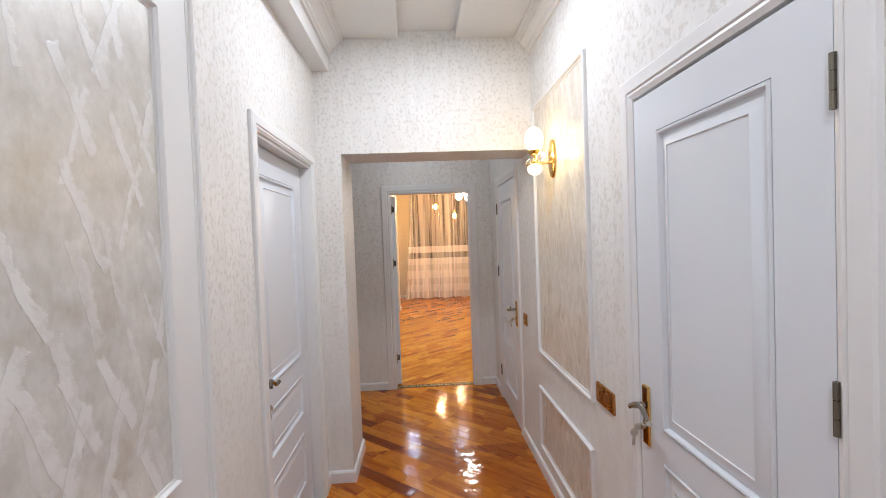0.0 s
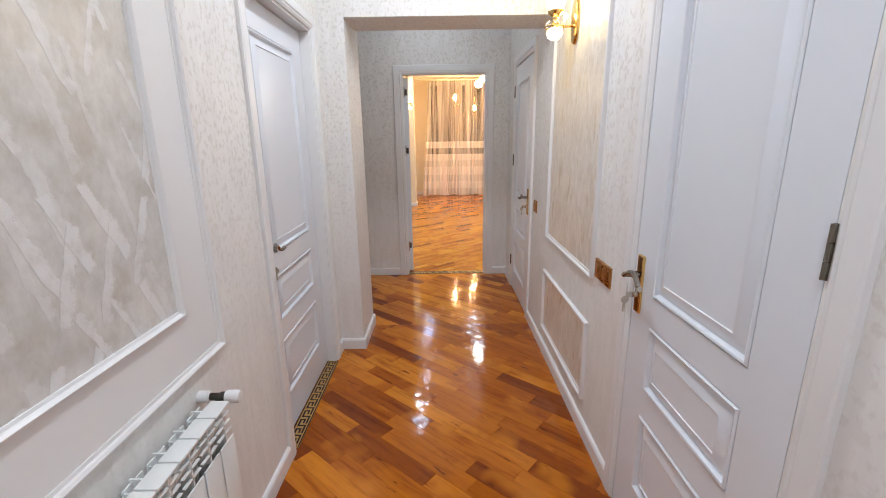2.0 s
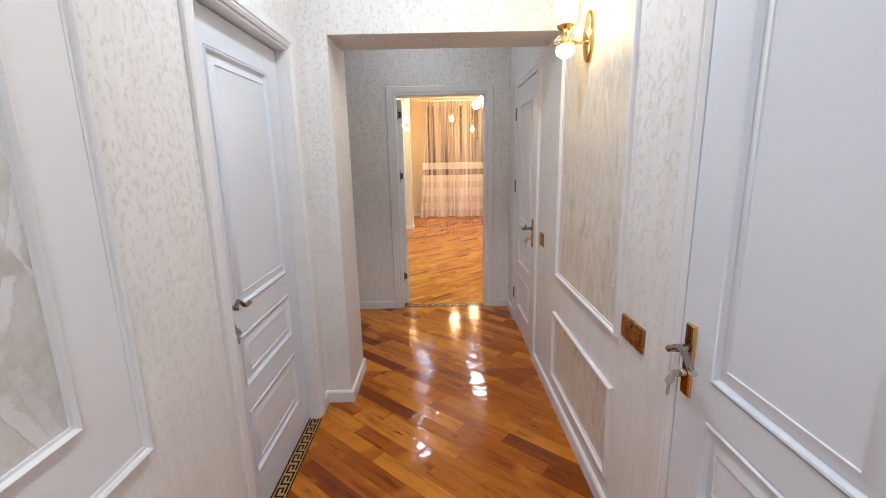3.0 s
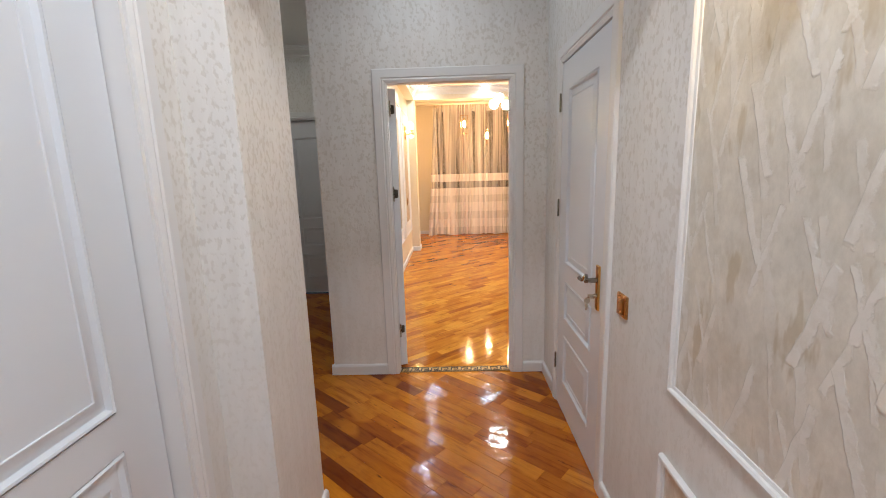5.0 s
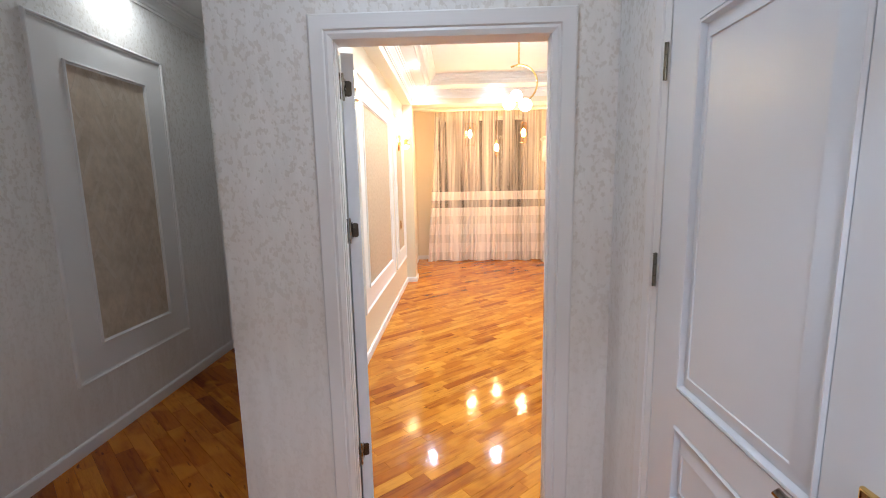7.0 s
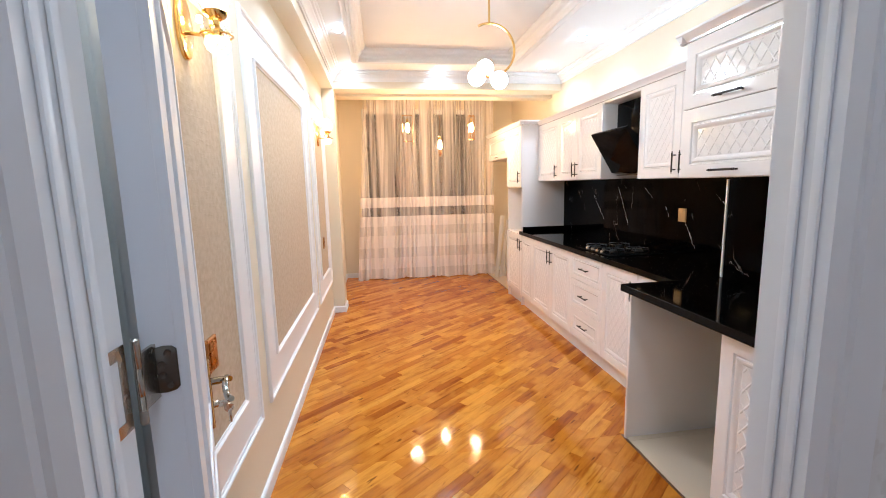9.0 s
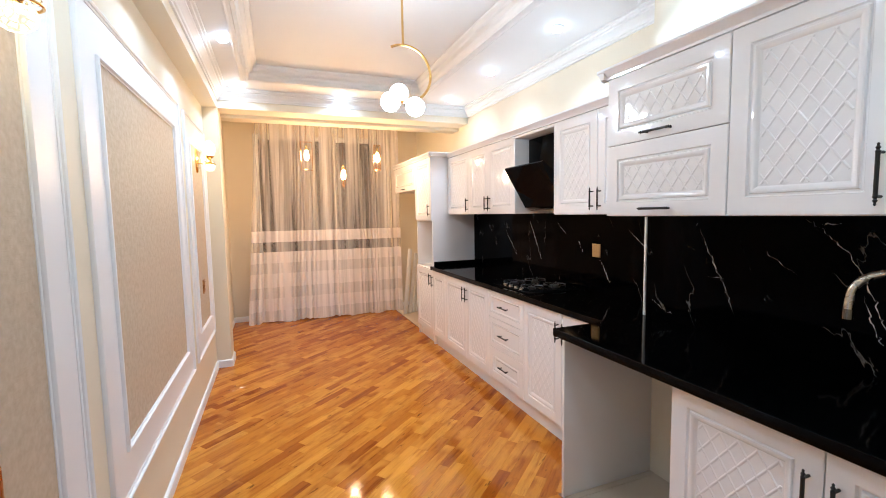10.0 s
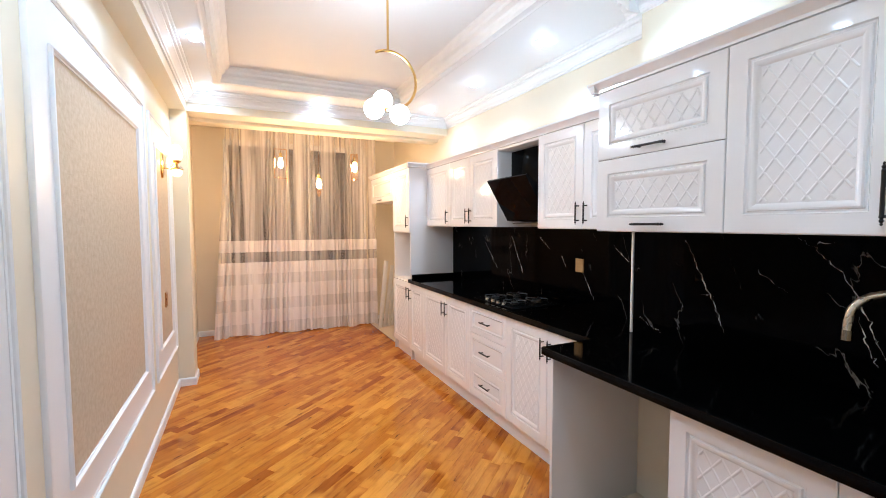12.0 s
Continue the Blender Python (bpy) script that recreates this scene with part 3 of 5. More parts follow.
CORNICE = [(0.0, 0.105), (0.014, 0.105), (0.016, 0.092), (0.026, 0.088), (0.030, 0.072), (0.044, 0.056), (0.062, 0.044), (0.064, 0.034), (0.080, 0.030), (0.084, 0.018), (0.098, 0.014), (0.100, 0.0)]


def cornice(name, a, b, out, z, label="white stepped plaster cornice"):
    """Runs from a to b (x, y) along a wall whose face looks along out."""
    bm = bmesh.new()
    rings = []
    for x, y in (a, b):
        ring = [(x + out[0] * o, y + out[1] * o, z - d) for o, d in CORNICE]
        ring.append((x, y, z))
        rings.append(ring)
    loft(bm, rings, True, True)
    return structure(name, bm, CEIL, label, "cornice", smooth=20)


cz = CEILING - 0.001
cornice("trim_cornice_west", (-0.485, 4.43), (-0.485, 9.09), (1, 0), cz)
cornice("trim_cornice_north", (-0.485, 9.09), (2.24, 9.09), (0, -1), cz)
cornice("trim_cornice_east", (2.24, 6.09), (2.24, 9.09), (-1, 0), cz)
cornice("trim_cornice_shaft_end", (1.88, 6.09), (2.24, 6.09), (0, 1), cz)
cornice("trim_cornice_shaft", (1.98, 4.43), (1.98, 6.19), (-1, 0), cz)
cornice("trim_cornice_south", (-0.485, 4.43), (1.98, 4.43), (0, 1), cz)
cornice("trim_cornice_corridor_west", (-0.535, BACK), (-0.535, 2.65), (1, 0), cz, "white corridor cornice")
cornice("trim_cornice_corridor_east", (0.742, BACK), (0.742, 2.65), (-1, 0), cz, "white corridor cornice")
cornice("trim_cornice_hall_north", (-1.96, 6.42), (-0.768, 6.42), (0, -1), cz, "white hall cornice")
cornice("trim_cornice_hall_west", (-1.96, 3.02), (-1.96, 6.42), (1, 0), cz, "white hall cornice")
bm = bmesh.new()
rings = []
for o, z in ((-0.075, CEILING - 0.001), (-0.075, 2.786), (-0.062, 2.780), (-0.050, 2.786), (-0.030, 2.786), (-0.022, 2.776), (0.0, 2.776), (0.002, 2.800), (0.012, 2.815), (0.014, 2.835), (0.040, 2.850), (0.044, 2.870), (0.070, 2.885), (0.075, 2.899)):
    rings.append([(TX0 + o, TY0 + o, z), (TX1 - o, TY0 + o, z), (TX1 - o, TY1 - o, z), (TX0 + o, TY1 - o, z)])
loft(bm, rings, False)
structure("trim_tray", bm, CEIL, "white stepped moulding round the ceiling tray", "moulding", smooth=20)


def baseboard(name, x0, y0, x1, y1, out, h=0.075, mat=None):
    bm = bmesh.new()
    t = 0.016
    rings = []
    for x, y in ((x0, y0), (x1, y1)):
        rings.append([(x + out[0] * o, y + out[1] * o, z) for o, z in ((0, 0), (t, 0), (t, h - 0.012), (t - 0.005, h - 0.003), (t - 0.010, h), (0, h))])
    loft(bm, rings, True, True)
    return structure(name, bm, mat or WHITE, "white skirting board along the wall", "baseboard", smooth=20)


for i, (x0, y0, x1, y1, out) in enumerate([
    (-0.635, BACK, -0.635, 1.574, (1, 0)), (-0.635, 2.544, -0.635, 2.65, (1, 0)), (-0.635, 2.65, -0.464, 2.65, (0, -1)), (-0.48, 2.65, -0.48, 3.076, (1, 0)),
    (0.742, BACK, 0.742, 0.55, (-1, 0)), (0.742, 1.415, 0.742, 3.10, (-1, 0)), (0.742, 3.99, 0.742, 4.31, (-1, 0)), (0.590, 4.31, 0.742, 4.31, (0, -1)), (-0.784, 4.31, -0.383, 4.31, (0, -1)),
    (-0.768, 4.31, -0.768, 6.42, (-1, 0)), (-1.96, 3.06, -1.96, 6.42, (1, 0)), (-1.96, 3.06, -0.48, 3.06, (0, 1)), (-1.96, 6.42, -1.907, 6.42, (0, -1)), (-0.99, 6.42, -0.768, 6.42, (0, -1)),
    (-0.62, 4.43, -0.62, 9.09, (1, 0)), (-0.62, 9.09, -0.469, 9.09, (0, -1)), (-0.485, 9.09, -0.485, 9.36, (1, 0)), (-0.62, 9.36, -0.62, 11.10, (1, 0)), (-0.62, 11.10, 2.24, 11.10, (0, -1)), (0.675, 4.43, 1.36, 4.43, (0, 1)),
]):
    baseboard("baseboard_%d" % (i + 1), x0, y0, x1, y1, out)


# ---------------------------------------------------------------- doors
LEAF_PANELS = [(0.905, 1.845), (0.58, 0.805), (0.19, 0.485)]
DOOR_PANEL = [(0.0028, 0.0006), (0.0028, 0.012), (0.007, 0.017), (0.012, 0.015), (0.015, 0.006), (0.018, 0.0015), (0.024, 0.0015), (0.054, 0.016), (0.058, 0.0165), (0.0595, 0.013)]


def lever_handle(parent, x, z, flip, side=1):
    """Long plate with a curved lever and a key in its lock, facing -y; flip: +1 when the lever points to +x."""
    h = part("door_handle", framed(bmesh.new(), x - 0.018, x + 0.018, z - 0.097, z + 0.097, [(0, 0), (0, 0.004), (0.003, 0.007), (0.007, 0.009), (0.012, 0.009)]), DARKBRONZE, parent, "bronze and gold lever handle on a long plate")
    bm = bmesh.new()
    framed(bm, x - 0.019, x + 0.019, z - 0.099, z + 0.099, [(0, 0), (0, 0.005), (0.0015, 0.008), (0.0035, 0.0085), (0.0045, 0.004)], cap=False)
    part("plate_rim", bm, GOLD, h)
    bm = bmesh.new()
    lathe(bm, [(0.011, -0.008), (0.011, -0.03), (0.009, -0.05), (0.009, -0.06)], (x, 0, z + 0.035), 14, "Y")
    part("lever_neck", bm, CHROME, h)
    bm = bmesh.new()
    pts = [(x + flip * u, -0.055 + 0.012 * math.sin(u * 28), z + 0.035 + 0.016 * math.sin(u / 0.115 * 6.0) - 0.006 * u / 0.115) for u in [0.115 * k / 10 - 0.006 for k in range(11)]]
    tube(bm, pts, 0.0085, 10)
    part("lever", bm, CHROME, h)
    bm = bmesh.new()
    lathe(bm, [(0.010, -0.008), (0.010, -0.018), (0.008, -0.022)], (x, 0, z - 0.035), 14, "Y")
    part("lock_cylinder", bm, NICKEL, h)
    bm = bmesh.new()
    box(bm, x - 0.0015, x + 0.0015, -0.046, -0.018, z - 0.047, z - 0.027, 0.0006)
    lathe(bm, [(0.013, -0.002), (0.014, 0.0), (0.013, 0.002)], (x, -0.048, z - 0.055), 12, "X")
    box(bm, x - 0.004, x - 0.002, -0.053, -0.044, z - 0.10, z - 0.062, 0.0006)
    part("key", bm, NICKEL, h)
    return h


def hinge(parent, x, z, y=0.0, size=0.10):
    bm = bmesh.new()
    r, lo, hi = 0.0052, z - size / 2, z + size / 2
    lathe(bm, [(0.001, lo), (r, lo + 0.001), (r, z - 0.018), (0.0040, z - 0.0175), (0.0040, z - 0.0165), (r, z - 0.016), (r, z + 0.016), (0.0040, z + 0.0165), (0.0040, z + 0.0175), (r, z + 0.018), (r, hi - 0.001), (0.001, hi)], (x, y - 0.004, 0), 12)
    box(bm, x - 0.0045, x + 0.0045, y - 0.0015, y + 0.0005, lo, hi, 0.0004)
    return part("hinge", bm, STEEL, parent, "brushed steel butt hinge")


def leaf(parent, w, front=0.0, x0=0.0, top=1.985, thick=0.040):
    """A moulded door leaf from x0 to x0 + w, its face at y = front."""
    margin = 0.133
    x1 = x0 + w
    px0, px1 = x0 + margin, x1 - margin
    bm = bmesh.new()
    box(bm, x0, x1, front + 0.012, front + thick, 0.008, top)
    zs = sorted(LEAF_PANELS)
    box(bm, x0, px0, front, front + 0.0118, 0.008, top)
    box(bm, px1, x1, front, front + 0.0118, 0.008, top)
    lo = 0.008
    for a, b in zs:
        box(bm, px0, px1, front, front + 0.0118, lo, a)
        lo = b
    box(bm, px0, px1, front, front + 0.0118, lo, top)
    lf = part("leaf", bm, DOORWHITE, parent)
    for a, b in zs:
        bm = bmesh.new()
        framed(bm, px0, px1, a, b, DOOR_PANEL, front + 0.012)
        part("panel", bm, DOORWHITE, lf)
    return lf


def casing(parent, x0, x1, top, proud, wide=0.08, deep=0.14, stop=True):
    """Architrave round an opening from x0 to x1, with a stepped jamb lining going back from y = 0."""
    prof = [(0.0, 0.0), (0.0, proud * 0.75), (0.006, proud), (wide * 0.62, proud), (wide * 0.68, proud * 0.72), (wide * 0.80, proud * 0.85), (wide * 0.92, proud * 0.6), (wide, proud * 0.45), (wide, 0.0)]
    for side, xo in ((-1, x0), (1, x1)):
        bm = bmesh.new()
        rings = []
        for z in (0.0, 1.0):
            ring = []
            for i, h in prof:
                u = wide - i
                zz = 0.0 if z == 0.0 else top + u
                ring.append((xo + side * u, -h, zz))
            rings.append(ring)
        loft(bm, rings, True, True)
        part("architrave", bm, WHITE, parent)
    bm = bmesh.new()
    rings = [[(x0 - (wide - i), -h, top + (wide - i)) for i, h in prof], [(x1 + (wide - i), -h, top + (wide - i)) for i, h in prof]]
    loft(bm, rings, True, True)
    part("architrave", bm, WHITE, parent)


def jamb(parent, x0, x1, top, y0, y1):
    """Lining of the opening."""
    t = 0.012
    for a, b in ((x0 - 0.001, x0 + t), (x1 - t, x1 + 0.001)):
        part("jamb", boxes((a, b, y0, y1, 0, top)), WHITE, parent)
    part("head_jamb", boxes((x0 + t, x1 - t, y0, y1, top - t, top + 0.001)), WHITE, parent)


def door(name, label, at, w, flush, handle_at, top=DOOR_H, wide=0.08, recess=0.075):
    """A closed door; local x runs along the wall from the opening's edge, the face looks along -y. flush: leaf in line with the wall face."""
    d = thing(name, label, "door", at, kind="structure")
    casing(d, 0, w, top, 0.018, wide)
    front = -0.006 if flush else recess
    jamb(d, 0, w, top, 0.036 if flush else 0.0, 0.14)
    lf = leaf(d, w - 0.008, front, 0.004, top - 0.010) if flush else leaf(d, w - 0.034, front, 0.017, top - 0.017)
    hx = 0.015 + 0.032 if handle_at == 0 else w - 0.015 - 0.032
    hp = lever_handle(lf, hx, 0.92, 1 if handle_at == 0 else -1)
    hp.location.y = front
    if flush:
        for z in (0.27, 1.207, 1.786):
            hinge(d, w + 0.004 if handle_at == 0 else -0.004, z, front - 0.006)
    return d


# doors of the corridor: nearer one on the east wall hinged towards the south, the farther one hinged towards the north
door("door_1", "closed white moulded door with bronze lever handle and key", pose(0.742, 1.342, 0, 0, 0, FACE_WEST), 0.708, True, 0, 1.980, 0.074)
door("door_2", "closed white moulded door with gold lever handle and key", pose(0.742, 3.91, 0, 0, 0, FACE_WEST), 0.73, True, 1)
door("door_3", "closed white moulded door set back in its frame", pose(-0.635, 1.642, 0, 0, 0, FACE_EAST), 0.838, False, 0, 1.985, 0.064, 0.055)
door("door_4", "closed white door at the end of the dim hall", pose(-1.832, 6.42, 0), 0.76, False, 0, 2.045, 0.075, 0.04)

# kitchen doorway and its open leaf
d5 = thing("door_5", "white kitchen door standing wide open", "door", pose(-0.295, 4.31, 0), kind="structure")
casing(d5, 0, 0.797, DOOR_H, 0.018, 0.087)
# rebated lining: narrower towards the corridor, wider where the leaf shuts
for xa, xb, xc in ((-0.0345, 0.0, -0.031), (0.8545, 0.797, 0.8510)):
    part("jamb", boxes((xa, xb, 0.0, 0.080, 0, DOOR_H + 0.001)), WHITE, d5)
    part("jamb", boxes((xa, xc, 0.080, 0.12, 0, DOOR_H + 0.001)), WHITE, d5)
    s = 1 if xb < 0.4 else -1
    for y0 in (0.008, 0.034):
        part("jamb_bead", boxes((xb, xb + s * 0.005, y0, y0 + 0.012, 0, DOOR_H), bevel=0.0018), WHITE, d5)
part("head_jamb", boxes((-0.034, 0.8545, 0.0, 0.080, DOOR_H + 0.001, DOOR_H + 0.019)), WHITE, d5)
part("head_jamb", boxes((-0.034, 0.8545, 0.080, 0.12, DOOR_H + 0.010, DOOR_H + 0.019)), WHITE, d5)
d5b = thing("door_casing_kitchen", "white architrave on the kitchen side of the doorway", "door frame", pose(0.590, 4.43, 0, 0, 0, 180), kind="structure")
casing(d5b, 0, 0.930, DOOR_H + 0.02, 0.018)
TURN_OPEN = 111
lf = leaf(d5, 0.78, 0.0, 0.0, 1.985, 0.048)
lf.matrix_basis = pose(0.043, 0.132, 0, 0, 0, TURN_OPEN)
lever_handle(lf, 0.78 - 0.034, 0.92, -1)
lever_handle(lf, 0.78 - 0.034, 0.92, 1).matrix_basis = pose(2 * (0.78 - 0.034), 0.048, 0, 0, 0, 180)
for z in (0.29, 1.285, 1.85):
    # frame leaf with its long slot, knuckle in the gap, dark screwed leaf on the door's edge
    bm = bmesh.new()
    for y0, y1, z0, z1 in ((0.084, 0.0885, z - 0.05, z + 0.05), (0.106, 0.118, z - 0.05, z + 0.05), (0.0885, 0.106, z + 0.036, z + 0.05), (0.0885, 0.106, z - 0.05, z - 0.036)):
        box(bm, -0.0005, 0.0012, y0 - 0.040, y1 - 0.040, z0, z1)
    hg_ = part("hinge", bm, HINGE, d5, "brushed steel butt hinge with open leaves")
    bm = bmesh.new()
    lathe(bm, [(0.003, z - 0.052), (0.0046, z - 0.050), (0.0046, z - 0.018), (0.0040, z - 0.017), (0.0046, z - 0.016), (0.0046, z + 0.016), (0.0040, z + 0.017), (0.0046, z + 0.018), (0.0046, z + 0.050), (0.003, z + 0.052)], (0.0075, 0.088, 0), 14)
    box(bm, 0.0075, 0.012, 0.0875, 0.133, z - 0.034, z + 0.034)
    part("knuckle", bm, HINGE, hg_)
    bm = bmesh.new()
    lathe(bm, [(0.001, 0.0002), (0.030, 0.0002), (0.030, -0.0016), (0.029, -0.0022), (0.001, -0.0022)], segments=20)
    for v in bm.verts:
        v.co = Vector((v.co.z, 0.026 + max(-0.014, min(0.018, v.co.x)), z + v.co.y))
    for k in (-0.021, -0.007, 0.007, 0.021):
        lathe(bm, [(0.0045, -0.0022), (0.0040, -0.0036), (0.001, -0.0030)], (0, 0.022 + (0.007 if abs(k) < 0.01 else 0.0), z + k), 10, "X")
    part("hinge_leaf", bm, GUNMETAL, lf, "dark steel hinge leaf with screws")
bm = bmesh.new()
box(bm, 0.7955, 0.7975, 0.052, 0.079, 0.89, 1.02, 0.0004)
part("strike_plate", bm, BRONZE, d5, "bronze strike plate")

# ---------------------------------------------------------------- inlaid thresholds
def key_strip(name, at, length, width=0.07):
    """A strip of light wood with a dark meander between dark borders; runs along +x."""
    t = thing(name, "inlaid wooden threshold with a dark Greek key pattern", "threshold", at)
    part("strip", boxes((0, length, 0, width, -0.002, 0.0032)), KEYLIGHT, t)
    bm = bmesh.new()
    n = max(1, round(length / 0.072))
    pitch = length / n
    s, lw = pitch / 6.0, 0.0088
    v0 = 0.017

    def seg(u0, v0_, u1, v1_):
        box(bm, min(u0, u1) - lw / 2, max(u0, u1) + lw / 2, min(v0_, v1_) - lw / 2, max(v0_, v1_) + lw / 2, 0.0034, 0.0046)
    hgt = width - 2 * v0
    for k in range(n):
        u = k * pitch + s * 0.8
        a, b, c = v0, v0 + hgt, v0 + hgt * 0.42
        seg(u, a, u, b)
        seg(u, b, u + 3.9 * s, b)
        seg(u + 3.9 * s, b, u + 3.9 * s, c)
        seg(u + 3.9 * s, c, u + 1.9 * s, c)
        seg(u + 1.6 * s, a, min(u + 6 * s, length - lw), a)
    box(bm, 0, length, 0.0, 0.006, 0.0034, 0.0046)
    box(bm, 0, length, width - 0.006, width, 0.0034, 0.0046)
    part("meander", bm, KEYDARK, t, "dark meander inlay", smooth=None)
    return t


key_strip("threshold", pose(-0.294, 4.314, 0), 0.795, 0.075)
key_strip("threshold", pose(-0.619, 1.656, 0, 0, 0, 90), 0.812, 0.070)

# ---------------------------------------------------------------- wall panels
BEAD = [(0.0, 0.0), (0.0, 0.010), (0.004, 0.016), (0.010, 0.018), (0.016, 0.014), (0.018, 0.008), (0.026, 0.006), (0.028, 0.0)]


def wall_panel(name, label, at, w, h, inner, field, wide=0.028):
    """A moulded frame at the wall, its field papered; inner: the width of a flat white band inside the outer bead, 0 for none."""
    p = thing(name, label, "wall panel", at)
    k = wide / 0.028
    bead = [(i * k, y) for i, y in BEAD]
    bm = bmesh.new()
    framed(bm, 0, w, 0, h, bead, 0.0, False)
    part("moulding", bm, WHITE, p, "white moulded frame")
    if inner:
        bm = bmesh.new()
        framed(bm, wide, w - wide, wide, h - wide, [(0, 0.0), (0, 0.004), (inner - wide, 0.004), (inner - wide, 0.0)], 0.0, False)
        part("band", bm, WHITE, p)
        bm = bmesh.new()
        framed(bm, inner, w - inner, inner, h - inner, [(i * 0.75, y) for i, y in BEAD], 0.0, False)
        part("inner_moulding", bm, WHITE, p)
    g = inner + 0.02 if inner else wide
    bm = bmesh.new()
    framed(bm, g - 0.004, w - g + 0.004, g - 0.004, h - g + 0.004, [(0, 0.0), (0, 0.003)], 0.0, True)
    part("field", bm, field, p)
    return p


# corridor
wall_panel("wall_panel", "large panel of pearl stroke-pattern paper in a double white frame", pose(-0.635, -0.30, 0.775, 0, 0, FACE_EAST), 1.483, 1.53, 0.172, STROKE)
wall_panel("wall_panel", "tall panel of golden stroke-pattern paper in a slim white frame", pose(0.742, 2.60, 0.785, 0, 0, FACE_WEST), 0.855, 1.545, 0, GOLDSTROKE)
wall_panel("wall_panel", "low panel of pale stroke-pattern paper under the tall one", pose(0.742, 2.62, 0.165, 0, 0, FACE_WEST), 0.855, 0.40, 0, GOLDSTROKE)
wall_panel("wall_panel", "grey-beige papered panel in a double white frame in the hall", pose(-1.96, 4.83, 0.385, 0, 0, FACE_EAST), 1.0, 1.98, 0.19, HALLPAPER)
# kitchen
for y0, y1 in ((4.95, 5.93), (6.09, 7.83), (8.00, 9.02)):
    wall_panel("wall_panel", "tan papered panel in a double white frame", pose(-0.62, y0, 0.40, 0, 0, FACE_EAST), y1 - y0, 1.95, 0.19, LINEN)


def switch_plate(name, label, at, gangs, w, h, sockets=False):
    p = thing(name, label, "switch", at)
    part("plate", framed(bmesh.new(), -w / 2, w / 2, -h / 2, h / 2, [(0, 0), (0, 0.006), (0.003, 0.010), (0.010, 0.010), (0.011, 0.008), (0.013, 0.008)]), BRONZE, p)
    step = (w - 0.03) / gangs
    for k in range(gangs):
        x = -w / 2 + 0.015 + k * step
        bm = bmesh.new()
        if sockets and k == gangs - 1:
            framed(bm, x + 0.004, x + step - 0.004, -h / 2 + 0.018, h / 2 - 0.018, [(0, 0.008), (0, 0.012), (0.004, 0.013)])
            part("socket", bm, BRONZE, p)
        else:
            framed(bm, x + 0.003, x + step - 0.003, -h / 2 + 0.014, h / 2 - 0.014, [(0, 0.008), (0, 0.012), (0.003, 0.0135)])
            part("rocker", bm, BRONZE, p)
    return p


switch_plate("light_switch", "double bronze switch and socket plate on the wall", pose(0.742, 1.63, 0.853, 0, 0, FACE_WEST), 2, 0.165, 0.085, True)
switch_plate("light_switch", "single bronze light switch beside the door", pose(0.742, 2.97, 0.925, 0, 0, FACE_WEST), 1, 0.085, 0.085)
switch_plate("light_switch", "double bronze switch plate on the tan panel", pose(-0.617, 5.42, 0.935, 0, 0, FACE_EAST), 1, 0.085, 0.12)
switch_plate("light_switch", "small bronze switch on the tan panel", pose(-0.617, 8.50, 0.935, 0, 0, FACE_EAST), 1, 0.085, 0.12)


# ---------------------------------------------------------------- lamps
def sconce(at):
    s = thing("wall_sconce", "gold wall sconce with crackled glass globe, lit", "wall lamp", at, group="wall sconces")
    bm = bmesh.new()
    rings = []
    for r, d in ((1.0, 0.0), (1.0, -0.008), (0.96, -0.014), (0.82, -0.017), (0.0001, -0.020)):
        rings.append([(0.052 * r * math.cos(2 * math.pi * k / 28), d, 0.105 * r * math.sin(2 * math.pi * k / 28)) for k in range(28)])
    loft(bm, rings)
    part("back_plate", bm, GOLD, s)
    bm = bmesh.new()
    tube(bm, [(0, -0.016, -0.02), (0, -0.05, -0.024), (0, -0.085, -0.020), (0, -0.105, -0.006)], 0.006)
    part("arm", bm, GOLD, s)
    bm = bmesh.new()
    lathe(bm, [(0.012, -0.030), (0.020, -0.010), (0.012, 0.006), (0.014, 0.018), (0.034, 0.034), (0.038, 0.046), (0.034, 0.044), (0.010, 0.030)], (0, -0.105, 0))
    part("cup", bm, GOLD, s)
    bm = bmesh.new()
    ring = [(0.048 * math.cos(2 * math.pi * k / 28), -0.105 + 0.048 * math.sin(2 * math.pi * k / 28), -0.026) for k in range(29)]
    tube(bm, ring, 0.0035, 8)
    part("ring", bm, GOLD, s)
    for k in range(6):
        a = 2 * math.pi * k / 6
        bm = bmesh.new()
        bmesh.ops.create_icosphere(bm, subdivisions=1, radius=0.011, matrix=Matrix.Translation((0.038 * math.cos(a), -0.105 + 0.038 * math.sin(a), -0.012)))
        part("crystal", bm, GLASS, s, "faceted clear crystal", smooth=None)
    bm = bmesh.new()
    bmesh.ops.create_icosphere(bm, subdivisions=4, radius=0.05, matrix=Matrix.Translation((0, -0.105, 0.105)) @ Matrix.Diagonal((0.98, 0.98, 1.38, 1)))
    for v in bm.verts:
        n = noise.noise(v.co * 70)
        v.co += (v.co - Vector((0, -0.105, 0.105))).normalized() * 0.0022 * n
    part("globe", bm, SCONCEGLOW, s, "crackled glass globe")
    bm = bmesh.new()
    lathe(bm, [(0.012, -0.028), (0.036, -0.036), (0.040, -0.052), (0.034, -0.070), (0.020, -0.082), (0.001, -0.087)], (0, -0.105, 0))
    part("lower_shade", bm, SCONCEGLOW, s, "small glass dome below")
    bm = bmesh.new()
    lathe(bm, [(0.008, -0.006), (0.008, 0.012)], (0, -0.055, 0.02), 10)
    part("lamp_holder", bm, TUBEGLOW, s, "glowing bulb behind the globe")
    return s


